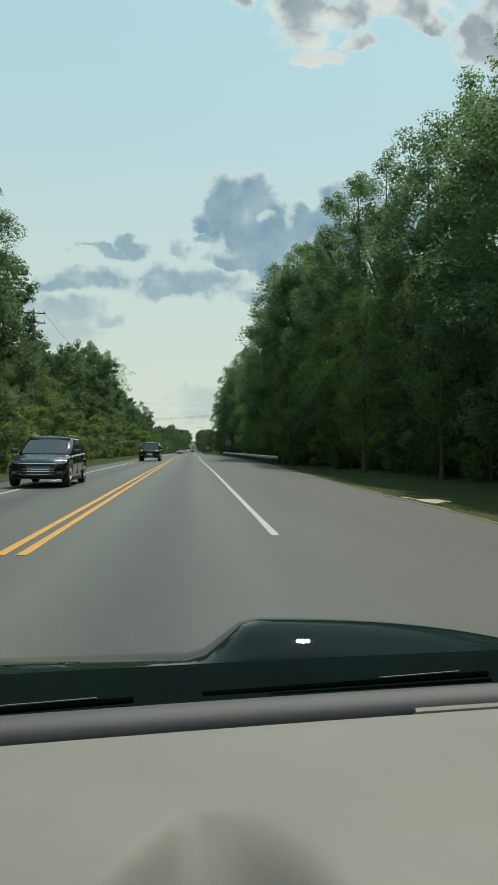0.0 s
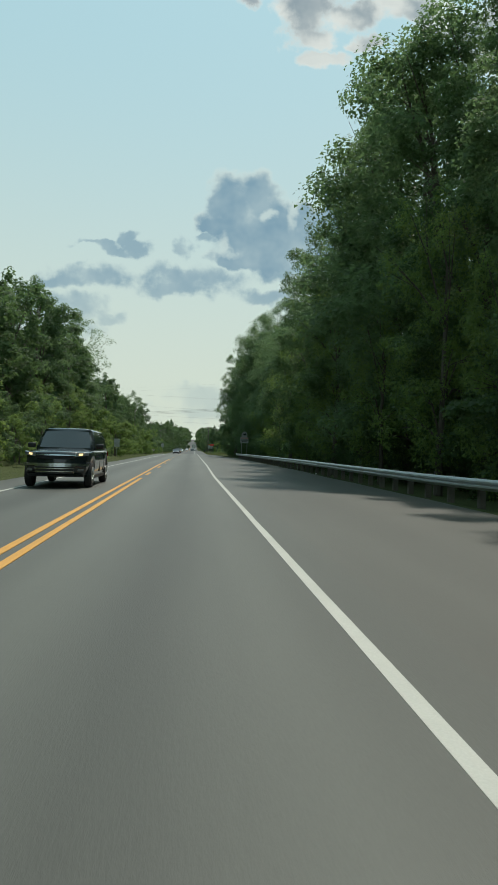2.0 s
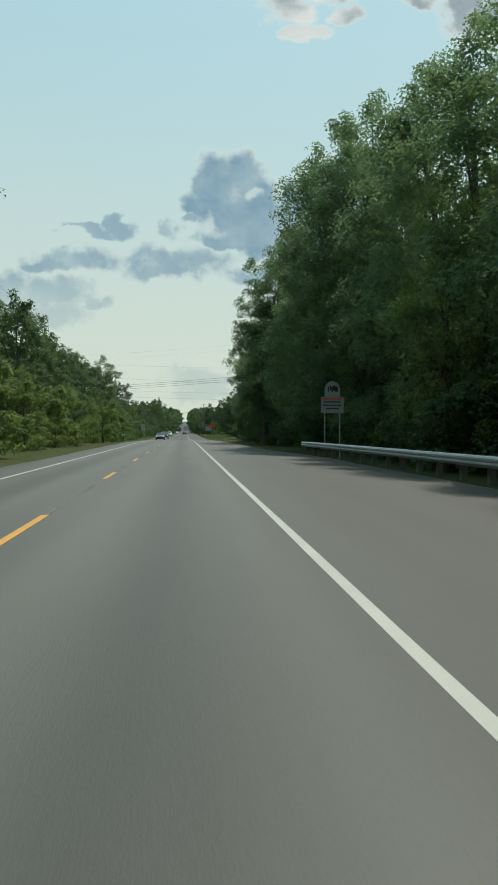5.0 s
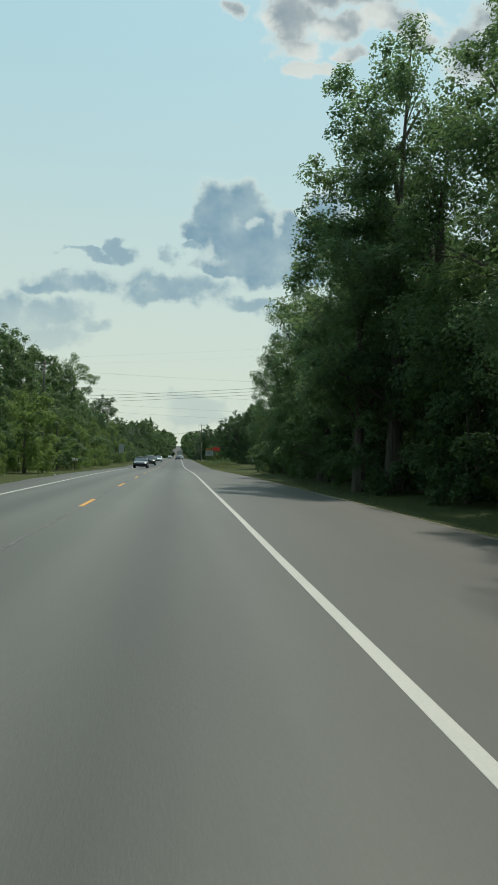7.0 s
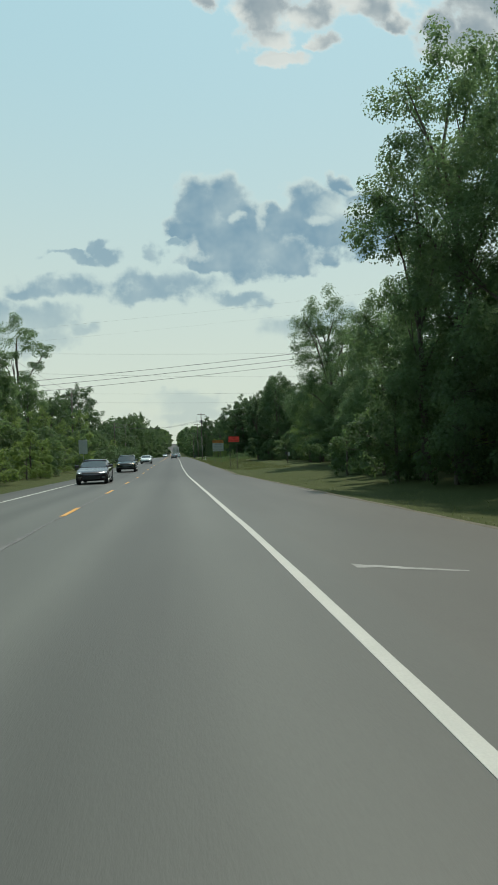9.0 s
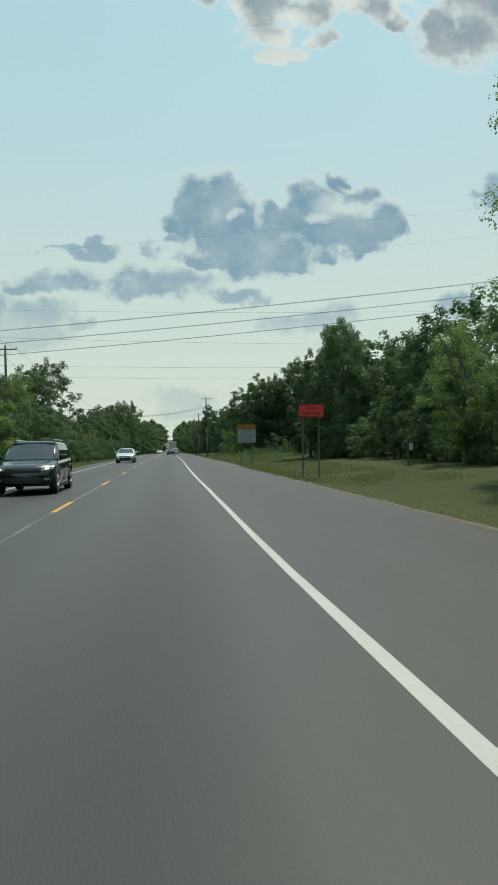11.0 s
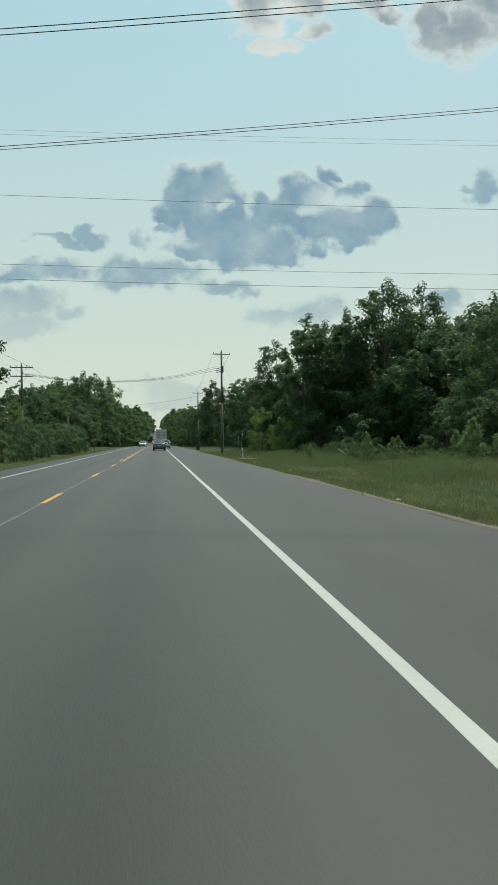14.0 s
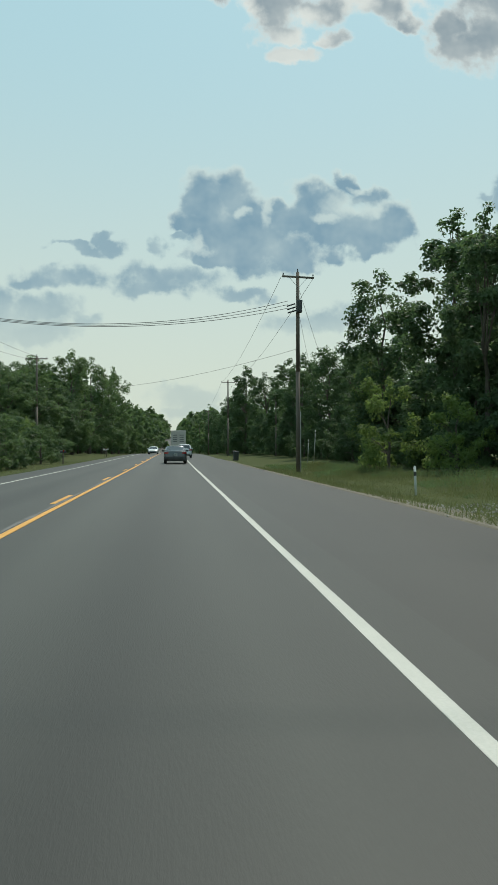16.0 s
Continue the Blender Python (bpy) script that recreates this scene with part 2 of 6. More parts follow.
def glass_material(name, tint=(0.02, 0.025, 0.028)):
    m = bpy.data.materials.new(name)
    m.use_nodes = True
    b = m.node_tree.nodes["Principled BSDF"]
    b.inputs["Base Color"].default_value = (*tint, 1)
    b.inputs["Roughness"].default_value = 0.05
    b.inputs["Coat Weight"].default_value = 0.0
    b.inputs["Specular IOR Level"].default_value = 1.0
    return m


def glow_material(name, colour, strength):
    m = bpy.data.materials.new(name)
    m.use_nodes = True
    b = m.node_tree.nodes["Principled BSDF"]
    b.inputs["Base Color"].default_value = (*colour, 1)
    b.inputs["Emission Color"].default_value = (*colour, 1)
    b.inputs["Emission Strength"].default_value = strength
    return m


def asphalt_material(name, base, vary, lane, newer_tone):
    """Worn asphalt: dark oily strip in the middle of each lane, paler wheel paths, a darker newer paving further on."""
    m = material(name, base, 0.6, vary=vary, scale=0.45, fine=70.0, bump=0.12, stretch=(1.0, 0.16, 1.0), grain=0.3, specular=0.45)
    tree = m.node_tree
    link = tree.links.new
    b = next(n for n in tree.nodes if n.type == "BSDF_PRINCIPLED")
    source = b.inputs["Base Color"].links[0].from_socket

    def calc(op, p, q):
        n = tree.nodes.new("ShaderNodeMath")
        n.operation = op
        for i, v in enumerate((p, q)):
            if isinstance(v, (int, float)):
                n.inputs[i].default_value = v
            else:
                link(v, n.inputs[i])
        return n.outputs[0]

    co = tree.nodes.new("ShaderNodeTexCoord")
    sep = tree.nodes.new("ShaderNodeSeparateXYZ")
    link(co.outputs["Object"], sep.inputs[0])
    mp = tree.nodes.new("ShaderNodeMapping")
    mp.inputs["Scale"].default_value = (0.9, 0.03, 1.0)
    link(co.outputs["Object"], mp.inputs["Vector"])
    nz = tree.nodes.new("ShaderNodeTexNoise")
    nz.inputs["Scale"].default_value, nz.inputs["Detail"].default_value = 1.0, 4.0
    link(mp.outputs[0], nz.inputs["Vector"])
    x = calc("ADD", sep.outputs[0], calc("MULTIPLY", calc("SUBTRACT", nz.outputs["Fac"], 0.5), 1.0))
    value = calc("ADD", 0.86, calc("MULTIPLY", nz.outputs["Fac"], 0.28))
    for centre, wide, deep in lane:
        d = calc("DIVIDE", calc("SUBTRACT", x, centre), wide)
        value = calc("SUBTRACT", value, calc("MULTIPLY", calc("POWER", 2.718, calc("MULTIPLY", calc("MULTIPLY", d, d), -1.0)), deep))
    newer = tree.nodes.new("ShaderNodeMapRange")
    newer.interpolation_type = "SMOOTHSTEP"
    link(sep.outputs[1], newer.inputs["Value"])
    for key, v in (("From Min", 225.0), ("From Max", 290.0), ("To Min", 1.0), ("To Max", newer_tone)):
        newer.inputs[key].default_value = v
    hsv = tree.nodes.new("ShaderNodeHueSaturation")
    link(calc("MULTIPLY", value, newer.outputs[0]), hsv.inputs["Value"])
    link(source, hsv.inputs["Color"])
    link(hsv.outputs[0], b.inputs["Base Color"])
    return m


ASPHALT = asphalt_material("asphalt", (0.08, 0.0835, 0.072), 0.16, ((-0.45, 0.42, 0.30), (-4.2, 0.45, 0.28), (-1.45, 0.36, -0.20), (0.55, 0.34, -0.17), (-3.3, 0.34, -0.14), (-5.0, 0.34, -0.12)), 0.44)
SHOULDER = asphalt_material("shoulder_asphalt", (0.077, 0.0785, 0.067), 0.2, ((1.75, 0.2, -0.06), (3.4, 0.5, 0.06), (-7.2, 0.4, 0.1)), 0.38)
GRAVEL = material("gravel", (0.34, 0.32, 0.28), 0.95, vary=0.4, scale=2.0, fine=30.0, bump=0.5)
SEAL = material("worn_road_joint", (0.115, 0.115, 0.11), 0.8, vary=0.5, scale=1.5, fine=12.0)
WHITE_PAINT = material("white_road_paint", (0.43, 0.43, 0.385), 0.7, vary=0.12, scale=1.2, fine=60.0, bump=0.1)
WORN_PAINT = material("worn_white_paint", (0.26, 0.26, 0.24), 0.8, vary=0.35, scale=3.0, fine=40.0, bump=0.1)
YELLOW_PAINT = material("yellow_road_paint", (0.55, 0.28, 0.05), 0.7, vary=0.14, scale=1.2, fine=60.0, bump=0.1)
SOIL = material("verge_soil", (0.046, 0.066, 0.024), 0.95, vary=0.3, scale=0.35, fine=14.0, bump=0.5, second=(0.082, 0.092, 0.036), grain=0.75, specular=0.08)
BARK = material("bark", (0.10, 0.085, 0.068), 0.95, vary=0.4, scale=2.0, fine=18.0, bump=0.6, stretch=(3, 3, 0.7))
LEAF = leaf_material("leaves", (0.038, 0.073, 0.04), (0.09, 0.138, 0.06), (0.155, 0.25, 0.085))
LEAF_DARK = leaf_material("dark_leaves", (0.035, 0.066, 0.038), (0.078, 0.126, 0.058), (0.12, 0.20, 0.075))
LEAF_PALE = leaf_material("pale_leaves", (0.044, 0.082, 0.05), (0.10, 0.152, 0.07), (0.205, 0.315, 0.125), 0.47)
LEAF_BUSH = leaf_material("pale_bush_leaves", (0.08, 0.13, 0.06), (0.15, 0.22, 0.09), (0.26, 0.36, 0.14), 0.55)
LEAF_LIGHT = leaf_material("light_leaves", (0.062, 0.105, 0.04), (0.14, 0.20, 0.06), (0.25, 0.36, 0.09), 0.5)
GRASS = leaf_material("grass_blades", (0.075, 0.098, 0.034), (0.165, 0.168, 0.075), (0.15, 0.18, 0.065))
POLE_WOOD = material("weathered_pole_wood", (0.13, 0.11, 0.09), 0.9, vary=0.3, scale=1.0, fine=25.0, bump=0.4, stretch=(4, 4, 0.5))
STEEL = material("galvanised_steel", (0.48, 0.50, 0.50), 0.45, 0.75, vary=0.12, scale=2.0, fine=30.0, bump=0.05)
WIRE = material("wire", (0.06, 0.06, 0.06), 0.6, vary=0.2)
ORANGE = material("orange_sheeting", (0.80, 0.06, 0.04), 0.45, vary=0.05, scale=2, bump=0.02)
SIGN_DULL = material("weathered_white_sheeting", (0.27, 0.285, 0.265), 0.55, vary=0.1, scale=2, bump=0.02)
AMBER = material("amber_sheeting", (0.36, 0.13, 0.02), 0.45, vary=0.05, scale=2, bump=0.02)
SIGN_WHITE = material("white_sheeting", (0.5, 0.52, 0.49), 0.45, vary=0.05, scale=2, bump=0.02)
BLACK_INK = material("black_lettering", (0.015, 0.015, 0.015), 0.6, vary=0.1)
ALUMINIUM = material("bare_aluminium", (0.42, 0.43, 0.42), 0.5, 0.6, vary=0.1)
RUBBER = material("rubber", (0.022, 0.022, 0.022), 0.85, vary=0.2)
GLASS = glass_material("car_glass")
CHROME = material("chrome", (0.6, 0.6, 0.6), 0.2, 0.95, vary=0.05)
DARK_TRIM = material("black_trim", (0.018, 0.018, 0.018), 0.5, vary=0.2)
LAMP_CLEAR = material("lamp_lens", (0.24, 0.25, 0.25), 0.15, 0.3, vary=0.1, coat=1.0)
LAMP_RED = material("red_lens", (0.30, 0.012, 0.012), 0.2, vary=0.1, coat=1.0)
LAMP_ON = glow_material("lit_headlamp", (1.0, 0.72, 0.34), 1.3)
LAMP_WHITE = glow_material("lit_running_lamp", (0.9, 0.97, 1.0), 0.7)
PLASTIC_GREY = material("grey_plastic", (0.05, 0.053, 0.055), 0.6, vary=0.15)


def paint(name, c):
    return material(name, c, 0.25, 0.0, vary=0.05, scale=1.0, fine=8.0, bump=0.0, coat=0.9, specular=0.5)


# ---- helpers for meshes ----
def link_mesh(name, bm, mat, parent=None, label="", smooth=False):
    me = bpy.data.meshes.new(name)
    bm.normal_update()
    bm.to_mesh(me)
    bm.free()
    for m in (mat if isinstance(mat, (list, tuple)) else [mat]):
        me.materials.append(m)
    if smooth:
        me.polygons.foreach_set("use_smooth", [True] * len(me.polygons))
    ob = new(name, me)
    ob.parent = parent
    if label:
        ob["label"] = label
    return ob


def part(name, bm, mat, parent, label="", smooth=False):
    return link_mesh(name, bm, mat, parent, label, smooth)


def thing(name, m, label, category, group="", kind=""):
    ob = new(name)
    ob.empty_display_size = 0.3
    ob.matrix_world = m
    return tagged(ob, label, category, group, kind)


def raw_mesh(name, verts, faces, mat, parent=None, smooth=False):
    me = bpy.data.meshes.new(name)
    me.from_pydata(verts, [], faces)
    me.materials.append(mat)
    if smooth:
        me.polygons.foreach_set("use_smooth", [True] * len(me.polygons))
    ob = new(name, me)
    ob.parent = parent
    return ob


def box(bm, x0, x1, y0, y1, z0, z1, bevel=0.0):
    made = bmesh.ops.create_cube(bm, size=1.0)["verts"]
    bmesh.ops.transform(bm, verts=made, matrix=Matrix.Translation(((x0 + x1) / 2, (y0 + y1) / 2, (z0 + z1) / 2))
                        @ Matrix.Diagonal((abs(x1 - x0), abs(y1 - y0), abs(z1 - z0), 1)))
    if bevel:
        edges = list({e for v in made for e in v.link_edges})
        bmesh.ops.bevel(bm, geom=edges, offset=bevel, segments=2, affect="EDGES", profile=0.6)
    return bm


def rod(bm, a, b, r0, r1=None, sides=8):
    """A tapered round bar from a to b."""
    a, b = Vector(a), Vector(b)
    r1 = r0 if r1 is None else r1
    made = bmesh.ops.create_cone(bm, cap_ends=True, segments=sides, radius1=r0, radius2=r1, depth=(b - a).length)["verts"]
    turn = (b - a).to_track_quat("Z", "Y").to_matrix().to_4x4()
    bmesh.ops.transform(bm, verts=made, matrix=Matrix.Translation((a + b) / 2) @ turn)
    return bm


def sweep(points, r, sides=5):
    """A thin tube along points, as vertices and faces."""
    verts, faces = [], []
    for i, p in enumerate(points):
        a, b = Vector(points[max(i - 1, 0)]), Vector(points[min(i + 1, len(points) - 1)])
        d = (b - a).normalized()
        s = d.cross(Vector((0, 0, 1)))
        s = s.normalized() if s.length > 1e-4 else Vector((1, 0, 0))
        t = s.cross(d)
        for k in range(sides):
            w = 2 * math.pi * k / sides
            verts.append(tuple(Vector(p) + r * (math.cos(w) * s + math.sin(w) * t)))
        if i:
            for k in range(sides):
                o, n = (i - 1) * sides, (k + 1) % sides
                faces.append((o + k, o + n, o + sides + n, o + sides + k))
    return verts, faces


def curve(ys, vs):
    ys, vs = np.array(ys, float), np.array(vs, float)
    return lambda y: float(np.interp(y, ys, vs))


# ---- the line of the road ----
road_z = curve([-400, 0, 37, 84, 101, 170, 195, 222, 275, 291, 316, 339, 387, 436, 510, 545, 620, 720, 900, 1200, 1800, 4000],
               [0, 0, 0.14, 0.21, 0.25, 0.23, 0.22, 0.15, -0.22, -0.14, -0.06, 0.02, 0.0, 0.03, 0.2, 0.15, -0.7, -0.8, 2.6, 11.0, 24.0, 26.0])
white_x = curve([-400, 0, 42, 68, 82, 105, 165, 200, 232, 280, 300, 315, 345, 368, 392, 1800], [1.31, 1.31, 1.2, 1.06, 0.99, 1.10, 1.18, 1.22, 1.31, 1.03, 0.99, 1.04, 1.22, 1.31, 1.40, 4.0])
yellow_x = curve([-400, 0, 45, 70, 100, 140, 180, 240, 300, 1800], [-2.12, -2.12, -2.18, -2.26, -2.3, -2.42, -2.5, -2.72, -2.72, -1.4])
left_x = curve([-400, 0, 60, 110, 180, 240, 320, 400, 1800], [-5.2, -5.2, -5.35, -5.3, -5.5, -6.05, -6.0, -6.3, -5.0])
edge_r = curve([-400, 0, 30, 55, 68, 162, 174, 230, 290, 345, 400, 1800], [5.6, 5.6, 5.8, 6.4, 7.15, 7.15, 5.7, 5.4, 4.7, 4.8, 5.4, 7.6])
edge_l = curve([-400, 0, 60, 110, 230, 330, 420, 1800], [-6.9, -6.9, -7.1, -6.9, -8.0, -7.8, -8.3, -7.0])


def road_y():
    ys = list(np.arange(-200, 620, 5.0)) + list(np.arange(620, 1800, 20.0)) + [1800]
    return [float(y) for y in ys]


def strip(name, x0, x1, y0, y1, lift, mat, parent, step=3.0, ragged=0.0, seed=1):
    """A painted or sealed strip between two lines along the road, a few millimetres proud."""
    rnd = random.Random(seed)
    n = max(2, int((y1 - y0) / step) + 1)
    verts, faces = [], []
    for i in range(n):
        y = y0 + (y1 - y0) * i / (n - 1)
        z = road_z(y) + lift
        a, b = x0(y) + rnd.uniform(-ragged, ragged), x1(y) + rnd.uniform(-ragged, ragged)
        verts += [(a, y, z - 0.02), (a, y, z), (b, y, z), (b, y, z - 0.02)]
        if i:
            o = 4 * i - 4
            faces += [(o + k, o + k + 1, o + k + 5, o + k + 4) for k in range(3)]
    faces += [(0, 1, 2, 3), (4 * n - 1, 4 * n - 2, 4 * n - 3, 4 * n - 4)]
    faces = [f[::-1] for f in faces]
    return raw_mesh(name, verts, faces, mat, parent)


def ground_z(x, y):
    """Height of the ground beside the road: a shallow swale past the pavement, then level again."""
    z = road_z(y)
    e0, e1 = edge_l(y), edge_r(y)
    d = max(x - e1, e0 - x)
    if d <= 0:
        return z - 0.13
    fall = -0.04 - 0.34 * min(1.0, d / 2.6) if x > 0 else -0.03 - 0.2 * min(1.0, d / 3.0)
    rise = 0.45 * max(0.0, min(1.0, (d - 4.0) / 7.0))
    bumps = 0.05 * noise.noise(Vector((x * 0.35, y * 0.35, 0))) + 0.25 * noise.noise(Vector((x * 0.03, y * 0.03, 3))) * min(1, d / 20)
    return z + fall + rise + bumps * min(1, d)


def build_ground():
    xs = [-1500, -600, -250, -120, -70, -45, -30, -24, -20, -17, -15, -13.5, -12, -11, -10, -9.2, -8.6, -8.0, -7.4, -6.8, -5.5, -2, 1.5, 3.8, 4.4, 4.9, 5.3, 5.7,
          6.1, 6.6, 7.1, 7.6, 8.2, 9, 10, 11.5, 13, 15, 17, 20, 24, 30, 45, 70, 120, 250, 600, 1500]
    ys = list(np.arange(-200, 520, 3.0)) + list(np.arange(520, 900, 15.0)) + [900, 1000, 1200, 1500, 1800, 2500, 4000]
    verts = [(x, float(y), ground_z(x, float(y))) for y in ys for x in xs]
    w = len(xs)
    faces = [(j * w + i, j * w + i + 1, (j + 1) * w + i + 1, (j + 1) * w + i) for j in range(len(ys) - 1) for i in range(w - 1)]
    ob = raw_mesh("ground", verts, faces, SOIL, smooth=True)
    tagged(ob, "grassy ground of the verges and the woods", "ground", kind="structure")


def build_road():
    ys = road_y()
    verts, faces = [], []
    for y in ys:
        z = road_z(y)
        a, b, c, d = edge_l(y), left_x(y) - 0.35, white_x(y) + 0.55, edge_r(y)
        verts += [(b, y, z), ((b + yellow_x(y)) / 2, y, z + 0.02), (yellow_x(y), y, z + 0.03), ((c + yellow_x(y)) / 2, y, z + 0.02), (c, y, z)]
    for i in range(len(ys) - 1):
        faces += [(5 * i + k, 5 * i + k + 1, 5 * i + k + 6, 5 * i + k + 5) for k in range(4)]
    road = raw_mesh("road", verts, faces, ASPHALT, smooth=True)
    tagged(road, "worn grey two-lane asphalt road", "road", kind="structure")
    for side, name in ((0, "shoulder_left"), (1, "shoulder_right")):
        verts, faces = [], []
        rnd = random.Random(5 + side)
        for y in ys:
            z = road_z(y)
            jig = rnd.uniform(-0.12, 0.12)
            if side:
                p = [(white_x(y) + 0.55, z), ((white_x(y) + edge_r(y)) / 2, z - 0.03), (edge_r(y) + jig, z - 0.05), (edge_r(y) + 0.12 + jig, z - 0.22)]
            else:
                p = [(edge_l(y) - 0.12 + jig, z - 0.2), (edge_l(y) + jig, z - 0.04), ((left_x(y) + edge_l(y)) / 2, z - 0.02), (left_x(y) - 0.35, z)]
            verts += [(x, y, h) for x, h in p]
        for i in range(len(ys) - 1):
            faces += [(4 * i + k, 4 * i + k + 1, 4 * i + k + 5, 4 * i + k + 4) for k in range(3)]
        ob = raw_mesh(name, verts, faces, SHOULDER, smooth=True)
        tagged(ob, "paved asphalt shoulder beside the road", "road shoulder", kind="structure")
    # painted lines
    lines = thing("road_marking", Matrix(), "white edge lines and yellow centre lines painted on asphalt", "road marking", kind="structure")
    LIFT = 0.008
    strip("edge_line", lambda y: white_x(y) - 0.058, lambda y: white_x(y) + 0.058, 10.9, 900, LIFT, WHITE_PAINT, lines, ragged=0.006)
    strip("edge_line", lambda y: left_x(y) - 0.055, lambda y: left_x(y) + 0.055, 9.0, 900, LIFT, WHITE_PAINT, lines, ragged=0.006)
    C = 0.03 + LIFT
    strip("solid_line", lambda y: yellow_x(y) - 0.19, lambda y: yellow_x(y) - 0.07, 8.7, 128, C, YELLOW_PAINT, lines, ragged=0.006)
    strip("solid_line", lambda y: yellow_x(y) + 0.07, lambda y: yellow_x(y) + 0.19, 8.7, 78.5, C, YELLOW_PAINT, lines, ragged=0.006)
    strip("solid_line", lambda y: yellow_x(y) + 0.07, lambda y: yellow_x(y) + 0.19, 389.6, 900, C, YELLOW_PAINT, lines, ragged=0.006)
    k, y = 0, 82.0
    while y < 620:
        off = 0.13 if y < 128 else (-0.13 if y > 380 else 0.0)
        strip("lane_dash", lambda q, o=off: yellow_x(q) + o - 0.06, lambda q, o=off: yellow_x(q) + o + 0.06, y, y + 3.05, C, YELLOW_PAINT, lines, step=1.5, ragged=0.005, seed=k)
        y += 11.7 if y < 160 else 12.19 if y < 178 else 12.5 if y < 225 else 11.53 if y < 295 else 12.19
        k += 1
    # a worn smear of white paint on the shoulder
    rs, sv, sf = random.Random(8), [], []
    for i in range(15):
        x = 2.05 + 1.15 * i / 14
        y = 228.0 - 0.62 * i / 14 + rs.uniform(-0.03, 0.03)
        half = 0.13 * (1 - 0.75 * i / 14) * rs.uniform(0.6, 1.2)
        z = road_z(y) - 0.03 * (x - white_x(y) - 0.55) / ((edge_r(y) - white_x(y)) / 2 - 0.55) + 0.004
        sv += [(x, y - half, z), (x, y + half, z)]
        if i:
            sf.append((2 * i - 2, 2 * i, 2 * i + 1, 2 * i - 1))
    raw_mesh("paint_smear", sv, sf, WORN_PAINT, lines)
    seam = strip("road_seam", lambda y: yellow_x(y) - 0.045, lambda y: yellow_x(y) + 0.035, 128, 420, 0.034, SEAL, None, step=1.2, ragged=0.03)
    tagged(seam, "pale worn joint along the middle of the road", "road joint", kind="structure")


build_ground()
build_road()


# ---- trees ----
def trunk_mesh(name, height, r, limbs, rnd, lean=0.03):
    bm = bmesh.new()
    p, n = Vector((0, 0, -0.4)), 7
    way = [p]
    for i in range(1, n + 1):
        way.append(Vector((rnd.uniform(-lean, lean) * height * i / n, rnd.uniform(-lean, lean) * height * i / n, height * 0.82 * i / n)))
    for i in range(n):
        rod(bm, way[i], way[i + 1], r * (1 - 0.85 * i / n) * (1.35 if i == 0 else 1), r * (1 - 0.85 * (i + 1) / n), 8)
    for c in limbs:
        h = max(0.18 * height, c.z * rnd.uniform(0.55, 0.75))
        k = min(n - 1, int(h / (height * 0.82) * n))
        a = way[k].lerp(way[k + 1], 0.5)
        m = a.lerp(c, 0.5) + Vector((0, 0, 0.06 * height * rnd.random()))
        rr = r * 0.34
        rod(bm, a, m, rr, rr * 0.6, 6)
        rod(bm, m, c, rr * 0.6, rr * 0.2, 5)
        for _ in range(2):
            rod(bm, m, c + Vector([rnd.uniform(-1, 1) for _ in range(3)]) * 0.06 * height, rr * 0.35, rr * 0.1, 4)
    me = bpy.data.meshes.new(name)
    bm.to_mesh(me)
    bm.free()
    me.materials.append(BARK)
    return me


def leaf_points(lobes, count, size, seed, open_side=False):
    """Leaves and leaf sprays on the upper, outer skin of the lobes, with some filling inside and gaps between."""
    r = np.random.RandomState(seed)
    cen = np.array([l[0] for l in lobes], float)
    rad = np.array([l[1] for l in lobes], float)
    w = rad[:, 0] * rad[:, 2]
    if open_side:      # a tree at the edge of a wood bears most of its leaves towards the light
        w = w * np.where(cen[:, 0] + 0.7 * cen[:, 1] < 0.6, 1.0, 0.28)
    pick = r.choice(len(lobes), count, p=w / w.sum())
    d = r.normal(size=(count, 3))
    d[:, 2] += 0.42
    d /= np.linalg.norm(d, axis=1)[:, None]
    inner = r.rand(count) < 0.2
    dist = np.where(inner, r.uniform(0.1, 0.7, count), 0.74 + 0.3 * r.rand(count) ** 1.5 + 0.09 * r.rand(count) ** 5)
    p = cen[pick] + d * rad[pick] * dist[:, None]
    n = d * 0.7 + r.normal(size=(count, 3)) * 0.4 + np.array([0, 0, 0.5])
    n /= np.linalg.norm(n, axis=1)[:, None]
    a = np.cross(n, r.normal(size=(count, 3)))
    a /= np.linalg.norm(a, axis=1)[:, None] + 1e-9
    b = np.cross(n, a)
    s = size * (np.where(inner, 1.3, 1.0) * r.uniform(0.65, 1.3, count))[:, None]
    v = np.stack([p - a * s * 0.85, p + a * s * 0.35 + b * s * 0.62 + n * s * 0.15, p + a * s * 0.45 - b * s * 0.56], 1).reshape(-1, 3)
    return v


def mesh_of_leaves(name, v, mat):
    count = len(v) // 3
    me = bpy.data.meshes.new(name)
    me.vertices.add(count * 3)
    me.loops.add(count * 3)
    me.polygons.add(count)
    me.vertices.foreach_set("co", v.ravel())
    me.loops.foreach_set("vertex_index", np.arange(count * 3))
    me.polygons.foreach_set("loop_start", np.arange(0, count * 3, 3))
    me.update(calc_edges=True)
    me.materials.append(mat)
    return me


